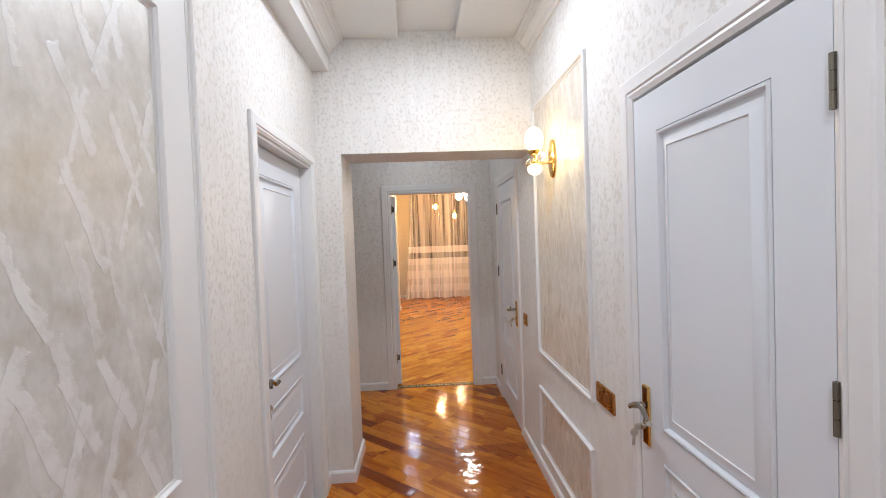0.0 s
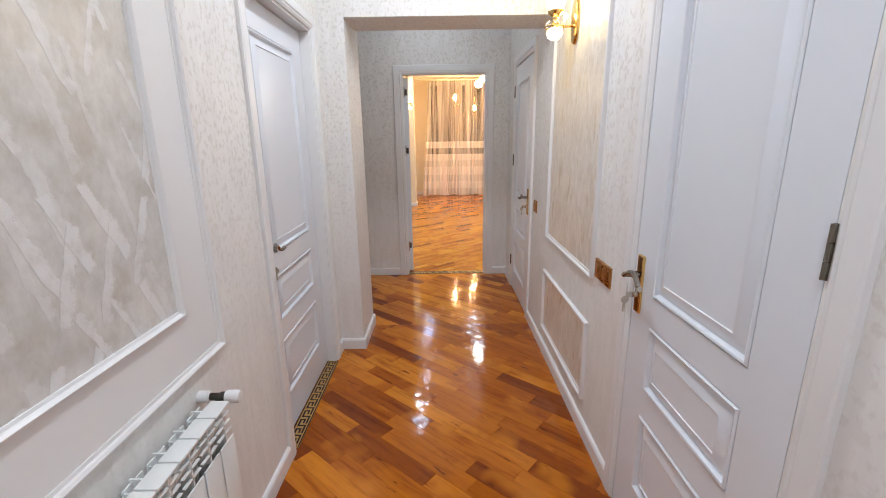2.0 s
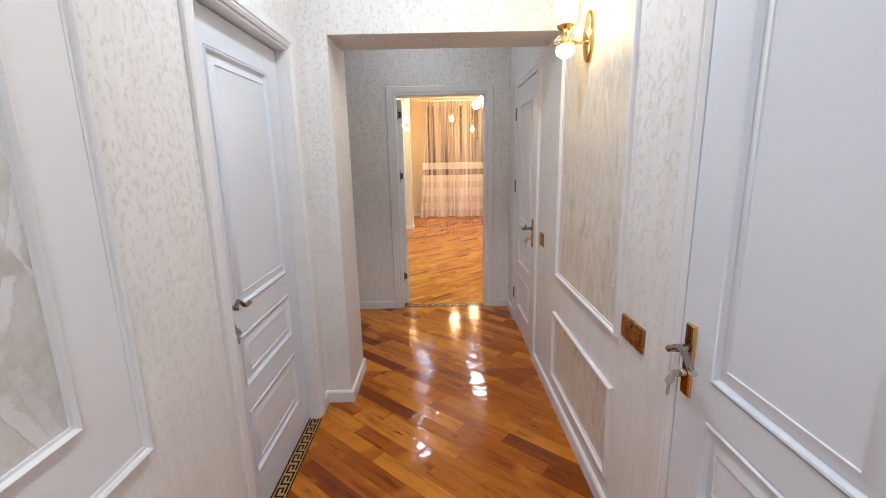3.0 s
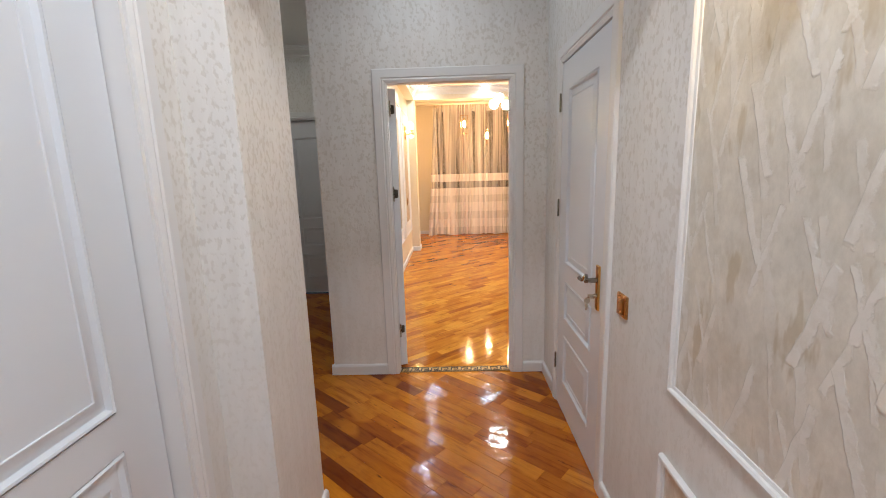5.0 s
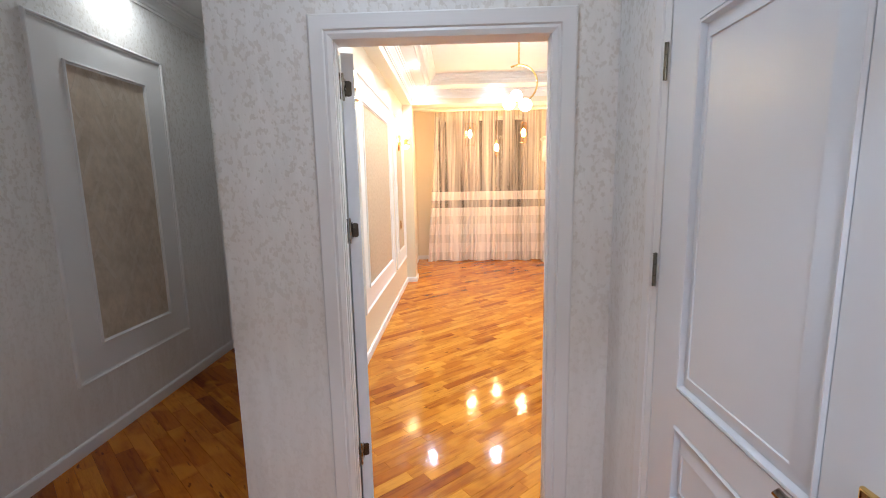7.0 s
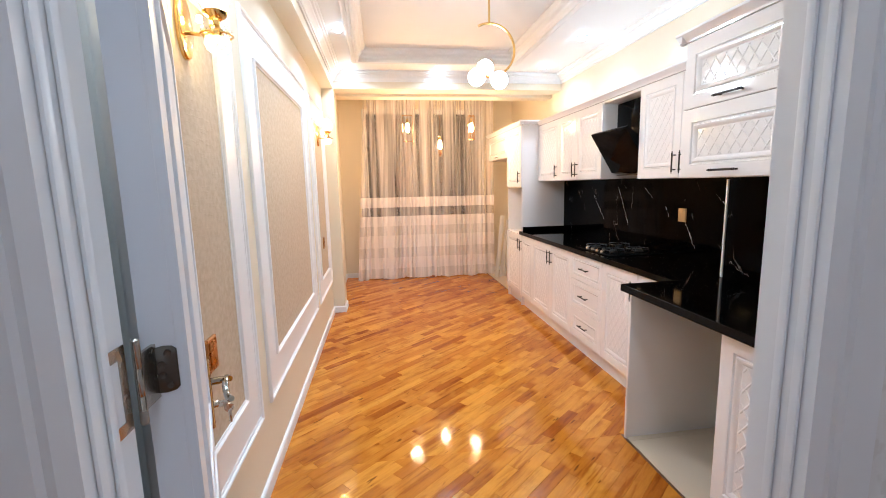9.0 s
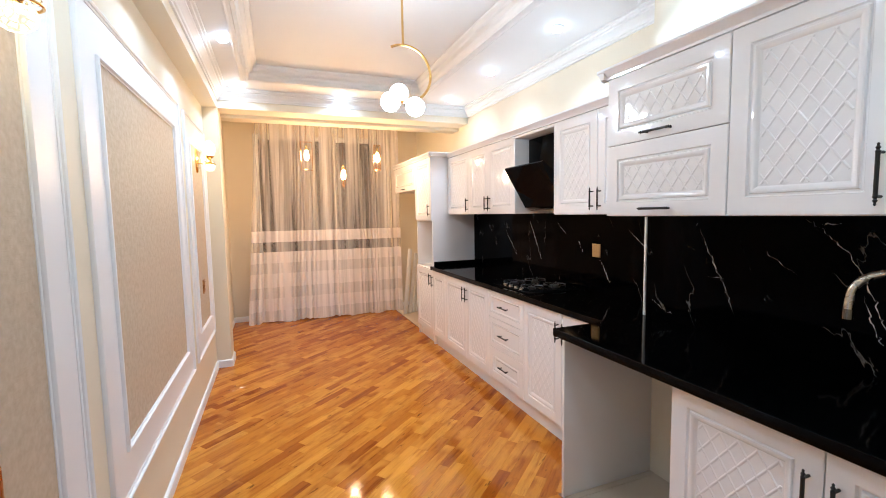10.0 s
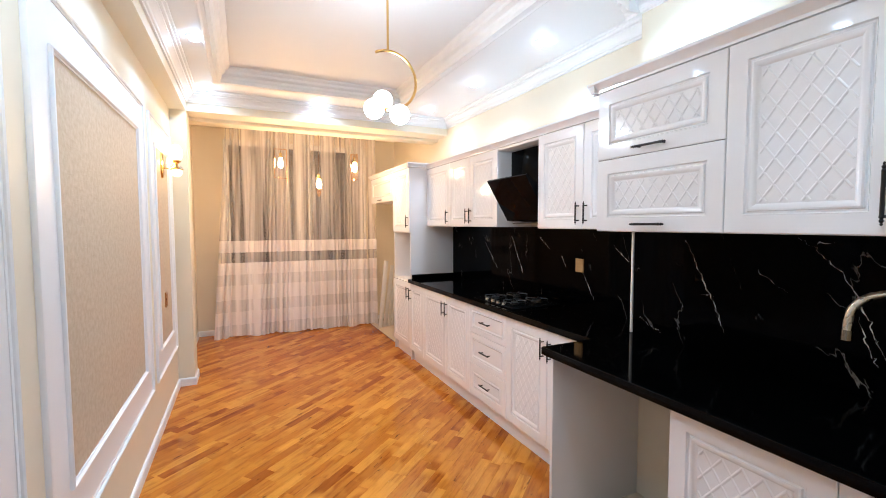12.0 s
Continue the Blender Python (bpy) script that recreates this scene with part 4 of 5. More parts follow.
first = sconce(pose(0.739, 2.22, 1.945, 0, 0, FACE_WEST))
copy_thing(first, pose(-0.617, 5.47, 2.03, 0, 0, FACE_EAST))
copy_thing(first, pose(-0.617, 8.52, 2.03, 0, 0, FACE_EAST))


def ceiling_disc(name, label, x, y, z, r, mat, group):
    s = thing(name, label, "ceiling light", pose(x, y, z), group=group)
    bm = bmesh.new()
    lathe(bm, [(r, 0.0), (r + 0.008, -0.001), (r + 0.007, -0.004), (r + 0.002, -0.007), (r - 0.006, -0.008), (r - 0.008, -0.004)], segments=36)
    part("rim", bm, PLASTIC, s)
    bm = bmesh.new()
    lathe(bm, [(r - 0.006, -0.008), (r - 0.008, -0.018), (r * 0.75, -0.0235), (r * 0.4, -0.0265), (0.001, -0.0275)], segments=36)
    part("diffuser", bm, mat, s, "glowing white diffuser")
    return s


for lx, ly in CORRIDOR_LAMPS:
    ceiling_disc("ceiling_light", "round white ceiling light, lit, in the corridor", lx, ly, 2.845, 0.10, LAMPGLOW, "corridor ceiling lights")
for lx, ly in SPOTS:
    ceiling_disc("downlight", "small round recessed downlight, lit", lx, ly, CEILING, 0.042, SPOTGLOW, "kitchen downlights")
# fitting for the added, unseen alcove light
ceiling_disc("ceiling_light", "added round white ceiling light, unseen, lighting the space before the kitchen door", *ALCOVE_FILL, CEILING, 0.075, LAMPGLOW, "corridor ceiling lights")
ceiling_disc("downlight", "small round downlight on the hall ceiling, lit", -1.80, 5.42, CEILING - 0.03, 0.035, SPOTGLOW, "hall downlights")

# chandelier: brass C-shaped arc on a rod with three opal globes
ch = thing("chandelier", "brass arc chandelier with three lit opal globes", "chandelier", pose(0.723, 6.70, 2.90))
bm = bmesh.new()
lathe(bm, [(0.055, 0.0), (0.055, -0.028), (0.051, -0.032), (0.012, -0.032), (0.012, -0.045)], segments=32)
part("canopy", bm, GOLD, ch)
bm = bmesh.new()
tube(bm, [(0, 0, -0.03), (0, 0, -0.395)], 0.0065, 12)
part("rod", bm, GOLD, ch)
bm = bmesh.new()
arc = [(0.005 + 0.160 * math.cos(radians(a)), 0.0, -0.552 + 0.160 * math.sin(radians(a))) for a in range(118, -112, -6)]
tube(bm, arc, 0.0075, 12)
part("arc", bm, GOLD, ch)
for gx, gy, gz in ((-0.015, 0.055, -0.650), (-0.088, -0.02, -0.723), (0.056, -0.03, -0.742)):
    bm = bmesh.new()
    bmesh.ops.create_icosphere(bm, subdivisions=4, radius=0.054, matrix=Matrix.Translation((gx, gy, gz)))
    part("globe", bm, BALLGLOW, ch, "lit opal glass globe")
    bm = bmesh.new()
    base = Vector((gx * 0.35, 0.0, -0.712))
    d = (Vector((gx, gy, gz)) - base)
    tube(bm, [base, base + d * 0.55], 0.013, 12)
    part("holder", bm, GOLD, ch)


def pendant(kind, x, z, label):
    p = thing("pendant_lamp", label, "pendant lamp", pose(x, 9.52, z), group="pendants in the window bay")
    bm = bmesh.new()
    tube(bm, [(0, 0, 0.115), (0, 0, 2.585 - z)], 0.0022, 6)
    part("cord", bm, DARKBRONZE, p)
    bm = bmesh.new()
    lathe(bm, [(0.004, 0.118), (0.013, 0.110), (0.016, 0.065), (0.014, 0.058), (0.006, 0.056)], segments=16)
    part("lamp_holder", bm, GOLD, p)
    bm = bmesh.new()
    lathe(bm, [(0.010, 0.060), (0.018, 0.035), (0.026, 0.0), (0.024, -0.028), (0.012, -0.048), (0.001, -0.053)], segments=18)
    part("bulb", bm, BULBGLOW, p, "glowing amber filament bulb")
    bm = bmesh.new()
    r = 0.0032
    if kind == "rectangle":
        a, t, b = 0.064, 0.155, -0.165
        tube(bm, [(-a, 0, t), (a, 0, t)], r, 6)
        tube(bm, [(-a, 0, t), (-a, 0, b)], r, 6)
        tube(bm, [(a, 0, t), (a, 0, b * 1.25)], r, 6)
        tube(bm, [(-a, 0, b), (a * 0.75, 0, b), (a, 0, b * 1.05)], r, 6)
        tube(bm, [(0, -a * 0.7, t), (0, a * 0.7, t)], r, 6)
    elif kind == "drop":
        pts = [(0.026 * math.sin(t) * (1 - 0.2 * math.cos(t)), 0, -0.02 - 0.125 * math.cos(t) + 0.0) for t in [2 * math.pi * k / 32 for k in range(33)]]
        tube(bm, pts, r, 6)
        pts = [(0, 0.026 * math.sin(t), -0.02 - 0.125 * math.cos(t)) for t in [2 * math.pi * k / 32 for k in range(33)]]
        tube(bm, pts, r, 6)
    else:
        a, t, b = 0.042, 0.150, -0.150
        for z_ in (t, b):
            tube(bm, [(a * math.cos(2 * math.pi * k / 6), a * math.sin(2 * math.pi * k / 6), z_) for k in range(7)], r, 6)
        for k in range(6):
            c, s = a * math.cos(2 * math.pi * k / 6), a * math.sin(2 * math.pi * k / 6)
            tube(bm, [(c, s, t), (c, s, b)], r, 6)
    part("wire_cage", bm, BRONZE, p, "thin brass wire cage")
    return p


pendant("rectangle", 0.375, 2.235, "brass wire pendant with rectangular cage and lit bulb")
pendant("drop", 0.788, 2.02, "brass wire pendant with drop-shaped loop and lit bulb")
pendant("hexagon", 1.205, 2.235, "brass wire pendant with six-sided cage and lit bulb")


# ---------------------------------------------------------------- radiators
def radiator(at, sections, h, group=""):
    r = thing("radiator", "white sectional aluminium radiator under the wall panel" if not group else "white radiator under the window behind the curtain", "radiator", at)
    for k in range(sections):
        x = k * 0.080
        bm = bmesh.new()
        box(bm, x + 0.003, x + 0.077, -0.100, -0.095, 0.015, h - 0.105, 0.002)
        box(bm, x + 0.0022, x + 0.0778, -0.101, -0.048, h - 0.008, h, 0.0025)
        box(bm, x + 0.0375, x + 0.0425, -0.098, -0.012, 0.03, h - 0.0085)
        for z in (h - 0.030, h - 0.056, h - 0.082):
            box(bm, x + 0.004, x + 0.076, -0.098, -0.090, z - 0.0018, z + 0.0018)
        box(bm, x + 0.0015, x + 0.0035, -0.082, -0.028, 0.03, h - 0.03)
        box(bm, x + 0.008, x + 0.072, -0.020, -0.016, 0.03, h - 0.014, 0.001)
        box(bm, x + 0.010, x + 0.013, -0.044, -0.018, 0.03, h - 0.020)
        lathe(bm, [(0.024, x + 0.0005), (0.024, x + 0.0795)], (0, -0.058, h - 0.055), 14, "X")
        lathe(bm, [(0.024, x + 0.0005), (0.024, x + 0.0795)], (0, -0.058, 0.055), 14, "X")
        part("section", bm, RADWHITE, r)
    w = sections * 0.080
    bm = bmesh.new()
    lathe(bm, [(0.012, -0.078), (0.018, -0.080), (0.019, -0.112), (0.016, -0.120), (0.001, -0.122)], (w + 0.024, 0, h - 0.004), 18, "Y")
    part("valve", bm, PLASTIC, r, "white thermostatic valve head")
    bm = bmesh.new()
    lathe(bm, [(0.011, 0.0), (0.011, -0.062), (0.014, -0.064), (0.014, -0.079), (0.010, -0.080)], (w + 0.024, 0.0, h - 0.004), 14, "Y")
    tube(bm, [(w - 0.002, -0.055, h - 0.04), (w + 0.020, -0.055, h - 0.035), (w + 0.024, -0.055, h - 0.010)], 0.009, 10)
    part("valve_body", bm, GUNMETAL, r)
    bm = bmesh.new()
    lathe(bm, [(0.001, -0.001), (0.017, -0.001), (0.017, -0.030), (0.012, -0.034)], (w + 0.024, 0.0, h - 0.004), 16, "Y")
    part("wall_collar", bm, PLASTIC, r)
    for xx in (0.06, w - 0.06):
        for zz in (0.06, h - 0.07):
            part("bracket", boxes((xx - 0.01, xx + 0.01, -0.03, 0.0, zz, zz + 0.02)), STEEL, r)
    return r


radiator(pose(-0.635, 0.20, 0.12, 0, 0, FACE_EAST), 10, 0.575)
radiator(pose(0.28, 11.10, 0.14), 10, 0.58, "w")


# ---------------------------------------------------------------- kitchen cabinets
FRONT = [(0.0, 0.0), (0.0, 0.015), (0.003, 0.018), (0.066, 0.018), (0.070, 0.0105), (0.076, 0.0095), (0.079, 0.0165), (0.084, 0.0185), (0.090, 0.0170), (0.102, 0.0070), (0.106, 0.0070)]


def lattice(bm, x0, x1, z0, z1, y, dx=0.062, dz=0.086):
    """Thin raised ridges crossing in diamonds, clipped to a rectangle."""
    k = dz / dx
    lw, h = 0.0030, 0.0026
    for slope in (k, -k):
        c0 = z0 - max(slope * x0, slope * x1)
        c1 = z1 - min(slope * x0, slope * x1)
        c = math.floor(c0 / dz) * dz
        while c <= c1:
            xs = sorted([(z0 - c) / slope, (z1 - c) / slope])
            a, b = max(x0, xs[0]), min(x1, xs[1])
            if b - a > 0.008:
                p, q = Vector((a, 0, slope * a + c)), Vector((b, 0, slope * b + c))
                n = Vector((-(q - p).z, 0, (q - p).x)).normalized()
                ring = lambda e: [e + n * lw * 1.6 + Vector((0, y, 0)), e + n * lw * 0.5 + Vector((0, y - h, 0)), e - n * lw * 0.5 + Vector((0, y - h, 0)), e - n * lw * 1.6 + Vector((0, y, 0))]
                loft(bm, [ring(p), ring(q)], True, True)
            c += dz


def bar_handle(parent, x, z, length, upright=True):
    """Black bar with turned ends on two posts."""
    bm = bmesh.new()
    prof = [(0.001, -length / 2 - 0.022), (0.004, -length / 2 - 0.018), (0.0025, -length / 2 - 0.014), (0.0065, -length / 2 - 0.008), (0.0035, -length / 2 - 0.003), (0.0065, -length / 2 + 0.002), (0.0055, -length / 2 + 0.008), (0.0055, length / 2 - 0.008), (0.0065, length / 2 - 0.002), (0.0035, length / 2 + 0.003), (0.0065, length / 2 + 0.008), (0.0025, length / 2 + 0.014), (0.004, length / 2 + 0.018), (0.001, length / 2 + 0.022)]
    lathe(bm, prof, (0, -0.028, 0), 10)
    for s in (-1, 1):
        lathe(bm, [(0.0045, 0.0), (0.0045, -0.028)], (0, 0, s * (length / 2 - 0.004)), 8, "Y")
    return part("handle", bm, BLACKMETAL, parent, "black bar handle with turned ends", at=pose(x, -0.018, z, 0, 0 if upright else 90, 0))


def front(parent, name, x0, x1, z0, z1, handle=None, patterned=True):
    """A profiled gloss front on the carcass face at y = 0, facing -y. handle: (x, z, length, upright)."""
    g = 0.0015
    slim = min(x1 - x0, z1 - z0) < 0.26
    prof = [(i * (0.62 if slim else 1), h) for i, h in FRONT]
    bm = bmesh.new()
    framed(bm, x0 + g, x1 - g, z0 + g, z1 - g, prof)
    f = part(name, bm, LACQUER, parent)
    if patterned:
        m = prof[-1][0] + 0.003
        bm = bmesh.new()
        lattice(bm, x0 + m, x1 - m, z0 + m, z1 - m, -0.0070)
        part("lattice", bm, LACQUER, f, smooth=60)
    if handle:
        bar_handle(f, *handle)
    return f


def carcass(parent, w, d, z0, z1, open_front=False):
    t = 0.017
    if open_front:
        bm = boxes((0, t, 0, d, z0, z1), (w - t, w, 0, d, z0, z1), (t, w - t, 0, d, z0, z0 + t), (t, w - t, 0, d, z1 - t, z1), (t, w - t, d - 0.006, d, z0 + t, z1 - t))
    else:
        bm = boxes((0.0005, w - 0.0005, 0, d, z0, z1))
    return part("carcass", bm, CARCASS, parent)


def at_east(x, y):
    """Pose of a unit on the east side: its local x runs towards the camera's start, its face looks along -x."""
    return pose(x, y, 0, 0, 0, FACE_WEST)


FAR, NEAR, PL = 1.69, 1.378, 0.12
WT = 0.93
BT = WT - 0.04


def base_unit(y_hi, y_lo, x, depth, fronts, label):
    u = thing("base_cabinet", label, "cabinet", at_east(x, y_hi), group="kitchen base cabinets")
    w = y_hi - y_lo
    carcass(u, w, depth, PL, BT - 0.001)
    part("plinth", boxes((0, w, 0.030, 0.046, 0, PL)), LACQUER, u)
    for name, a, b, z0, z1, handle in fronts:
        front(u, name, a, b, z0, z1, handle, z1 - z0 > 0.3)
    return u


D = 2.24 - FAR - 0.002
base_unit(8.90, 8.50, FAR, D, [("door", 0, 0.40, PL + 0.005, BT - 0.006, (0.035, 0.76, 0.10, True))], "white gloss base cabinet with one lattice door")
base_unit(8.50, 7.49, FAR, D, [("door", 0, 0.54, PL + 0.005, BT - 0.006, (0.505, 0.76, 0.10, True)), ("door", 0.54, 1.01, PL + 0.005, BT - 0.006, (0.575, 0.76, 0.10, True))], "white gloss base cabinet with two lattice doors")
base_unit(7.49, 6.94, FAR, D, [("drawer", 0, 0.55, 0.655, BT - 0.006, (0.275, 0.77, 0.11, False)), ("drawer", 0, 0.55, 0.40, 0.655, (0.275, 0.53, 0.11, False)), ("drawer", 0, 0.55, PL + 0.005, 0.40, (0.275, 0.265, 0.11, False))], "white gloss cabinet with three drawers")
base_unit(6.94, 6.09, FAR, D, [("door", 0, 0.46, PL + 0.005, BT - 0.006, (0.425, 0.76, 0.10, True)), ("door", 0.46, 0.85, PL + 0.005, BT - 0.006, (0.495, 0.76, 0.10, True))], "white gloss base cabinet beside the appliance gap")
DN = 1.98 - NEAR - 0.002
base_unit(5.40, 4.45, NEAR, DN, [("door", 0, 0.49, PL + 0.005, BT - 0.006, (0.455, 0.72, 0.13, True)), ("door", 0.49, 0.93, PL + 0.005, BT - 0.006, (0.525, 0.72, 0.13, True))], "white gloss sink cabinet with two lattice doors")
solid("end_panel", boxes((1.365, 1.978, 6.050, 6.068, 0.0, BT - 0.001), bevel=0.001), CARCASS, "white board panel beside the empty appliance gap", "panel")
# worktops
bm = boxes((FAR - 0.042, 2.238, 6.09, 8.898, BT, WT), bevel=0.004)
solid("worktop", bm, GRANITE, "polished black granite worktop on the far cabinets", "worktop", smooth=12)
bm = boxes((NEAR - 0.062, 1.978, 4.435, 6.086, BT, WT), bevel=0.004)
solid("worktop", bm, GRANITE, "polished black granite worktop over the sink run", "worktop", smooth=12)
solid("upstand", boxes((FAR + 0.005, 2.216, 8.876, 8.896, WT, WT + 0.05), bevel=0.003), GRANITE, "low black granite upstand on the worktop", "upstand")
# backsplashes of black marble slabs
sp = thing("backsplash", "black marble backsplash with white veins", "backsplash", None)
for y0, y1 in ((6.11, 8.895),):
    far_slab = part("slab", boxes((2.218, 2.238, y0, y1, WT + 0.001, 1.525), bevel=0.002), MARBLE, sp, smooth=12)
sp = thing("backsplash", "black marble backsplash with white veins behind the sink", "backsplash", None)
for y0, y1 in ((4.435, 6.086),):
    near_slab = part("slab", boxes((1.958, 1.978, y0, y1, WT + 0.001, 1.51), bevel=0.002), MARBLE, sp, smooth=12)


def vein(slab, x, rows, seed, wide=0.0035):
    """A pale quartz vein let into the slab's face: a thin ragged band through the given (y, z) turns, thinning at both ends."""
    rnd = random.Random(seed)
    bm = bmesh.new()
    pts = []
    for (ya, za), (yb, zb) in zip(rows, rows[1:]):
        n = max(3, int(math.hypot(yb - ya, zb - za) / 0.012))
        pts += [(ya + (yb - ya) * k / n + rnd.gauss(0, 0.0035), za + (zb - za) * k / n + rnd.gauss(0, 0.0035)) for k in range(n)]
    pts.append(rows[-1])
    rings = []
    for k, (y, z) in enumerate(pts):
        w = wide * (0.15 + 0.85 * math.sin(math.pi * (k + 0.5) / len(pts))) * rnd.choice((0.08, 0.25, 0.6, 1.0))
        rings.append([(x + 0.0005, y - w, z), (x - 0.0004, y - w, z), (x - 0.0004, y + w, z + w * 0.4), (x + 0.0005, y + w, z + w * 0.4)])
    loft(bm, rings, True, True)
    return part("vein", bm, QUARTZ, slab, "thin white quartz vein", smooth=None)


NEAR_VEINS = [[(5.30, 1.493), (5.25, 1.45), (5.16, 1.36), (5.11, 1.275), (5.07, 1.16), (5.03, 1.07)], [(5.26, 1.468), (5.19, 1.475)], [(5.775, 1.467), (5.68, 1.267), (5.62, 1.15), (5.58, 1.044)], [(5.71, 1.21), (5.63, 1.205)], [(6.045, 1.03), (5.97, 0.995), (5.90, 0.97)], [(5.45, 1.345), (5.33, 1.264)], [(5.11, 1.214), (5.09, 1.137), (5.05, 1.047)], [(4.90, 1.46), (4.78, 1.20), (4.70, 1.12)]]
FAR_VEINS = [[(7.683, 1.455), (7.60, 1.30), (7.50, 1.11)], [(7.268, 1.44), (7.14, 1.35)], [(6.77, 1.20), (6.70, 1.10), (6.65, 1.01)], [(6.99, 1.30), (6.95, 1.22)], [(6.48, 1.40), (6.32, 1.28)], [(8.14, 1.36), (7.92, 1.12)]]
for k, rows in enumerate(NEAR_VEINS):
    vein(near_slab, 1.958, rows, 20 + k, 0.0036 if k < 3 else 0.0024)
for k, rows in enumerate(FAR_VEINS):
    vein(far_slab, 2.218, rows, 40 + k, 0.0042)
solid("corner_trim", boxes((1.952, 1.982, 6.088, 6.102, WT + 0.001, 1.50), bevel=0.003), PLASTIC, "white corner trim on the backsplash edge", "trim")
ks = thing("wall_socket", "beige double socket on the black backsplash", "socket", pose(2.218, 6.79, 1.243, 0, 0, FACE_WEST))
part("plate", framed(bmesh.new(), -0.04, 0.04, -0.05, 0.05, [(0, 0), (0, 0.008), (0.004, 0.011), (0.010, 0.011)]), KEYLIGHT, ks)
for z in (-0.022, 0.022):
    part("socket", framed(bmesh.new(), -0.022, 0.022, z - 0.015, z + 0.015, [(0, 0.011), (0, 0.013), (0.004, 0.0135)]), KEYLIGHT, ks)

# tall unit with an open niche
tu = thing("tall_cabinet", "tall white cabinet with an open niche in the middle", "cabinet", at_east(FAR, 9.48))
t = 0.018
for x0 in (0, 0.578 - t):
    part("side_panel", boxes((x0, x0 + t, 0, D, 0.0, 2.185), bevel=0.0008), CARCASS, tu)
for y0, z0, z1 in ((0.01, PL, 0.14), (0, 0.88, 0.90), (0, 1.45, 1.47), (0, 2.165, 2.185)):
    part("shelf", boxes((t, 0.578 - t, y0, D - 0.01, z0, z1)), CARCASS, tu)
part("back_panel", boxes((t, 0.578 - t, D - 0.01, D, 0.14, 2.165)), CARCASS, tu)
front(tu, "door", 0, 0.578, PL + 0.005, 0.885, (0.53, 0.77, 0.10, True))
front(tu, "door", 0, 0.578, 1.46, 2.185, (0.53, 1.58, 0.10, True))
part("plinth", boxes((t, 0.578 - t, 0.030, 0.046, 0, PL)), LACQUER, tu)
fu = thing("wall_cabinet", "white cabinet bridging the empty fridge space", "cabinet", at_east(FAR, 10.45))
carcass(fu, 0.968, D, 1.845, 2.185)
front(fu, "door", 0, 0.968, 1.845, 2.185, (0.48, 1.875, 0.10, False), False)
part("side_panel", boxes((-0.018, -0.0005, 0, D, 1.845, 2.185)), LACQUER, fu)

# wall cabinets
UF, UN = 1.905, 1.578


def wall_unit(y_hi, y_lo, x, depth, z0, z1, fronts, label):
    u = thing("wall_cabinet", label, "cabinet", at_east(x, y_hi), group="kitchen wall cabinets")
    carcass(u, y_hi - y_lo, depth, z0, z1)
    for name, a, b, lo, hi, handle, pat in fronts:
        front(u, name, a, b, lo, hi, handle, pat)
    return u


DU, Z0, Z1 = 2.238 - UF, 1.525, 2.17
wall_unit(8.898, 8.31, UF, DU, Z0, Z1, [("door", 0, 0.588, Z0, Z1, (0.545, Z0 + 0.10, 0.10, True), True)], "white gloss wall cabinet with one lattice door")
wall_unit(8.31, 7.41, UF, DU, Z0, Z1, [("door", 0, 0.42, Z0, Z1, (0.385, Z0 + 0.10, 0.10, True), True), ("door", 0.42, 0.90, Z0, Z1, (0.455, Z0 + 0.10, 0.10, True), True)], "white gloss wall cabinet with two lattice doors")
wall_unit(6.87, 5.98, UF, DU, 1.515, Z1, [("door", 0, 0.45, 1.515, Z1, (0.415, 1.615, 0.10, True), True), ("door", 0.45, 0.89, 1.515, Z1, (0.485, 1.615, 0.10, True), True)], "white gloss wall cabinet beside the hood")
DUN = 1.957 - UN
wall_unit(5.975, 5.355, UN, DUN, 1.51, 2.18, [("flap", 0, 0.62, 1.853, 2.18, (0.31, 1.885, 0.13, False), True), ("flap", 0, 0.62, 1.51, 1.853, (0.31, 1.545, 0.13, False), True)], "white gloss wall cabinet with two lift-up flaps")
wall_unit(5.355, 4.45, UN, DUN, 1.51, 2.18, [("door", 0, 0.47, 1.51, 2.18, (0.44, 1.625, 0.13, True), True), ("door", 0.47, 0.885, 1.51, 2.18, (0.50, 1.625, 0.13, True), True)], "white gloss wall cabinet with lattice doors above the sink")
CROWN = [(0.0, 0.0), (0.022, 0.0), (0.024, 0.010), (0.030, 0.016), (0.044, 0.034), (0.050, 0.038), (0.050, 0.050), (0.0, 0.050)]


def crown(a, b, out, z, label):
    bm = bmesh.new()
    loft(bm, [[(x + out[0] * o, y + out[1] * o, z + h) for o, h in CROWN] for x, y in (a, b)], True, True)
    return solid("crown_moulding", bm, LACQUER, label, "moulding", smooth=25)


crown((UF, 5.98), (UF, 8.90), (-1, 0), Z1 + 0.001, "white crown moulding on the far wall cabinets")
crown((UN, 4.435), (UN, 6.02), (-1, 0), 2.181, "white crown moulding on the near wall cabinets")
crown((UN - 0.045, 5.976), (UF, 5.976), (0, 1), 2.181, "white crown moulding return on the cabinet end")
crown((FAR, 8.86), (FAR, 10.49), (-1, 0), 2.186, "white crown moulding on the tall cabinet")
crown((UF, 8.902), (FAR - 0.045, 8.902), (0, -1), 2.186, "white crown moulding return on the tall cabinet")
solid("hood_top_rail", boxes((UF - 0.012, 2.236, 6.872, 7.408, Z1 - 0.02, Z1), bevel=0.001), CARCASS, "white board above the cooker hood", "panel")

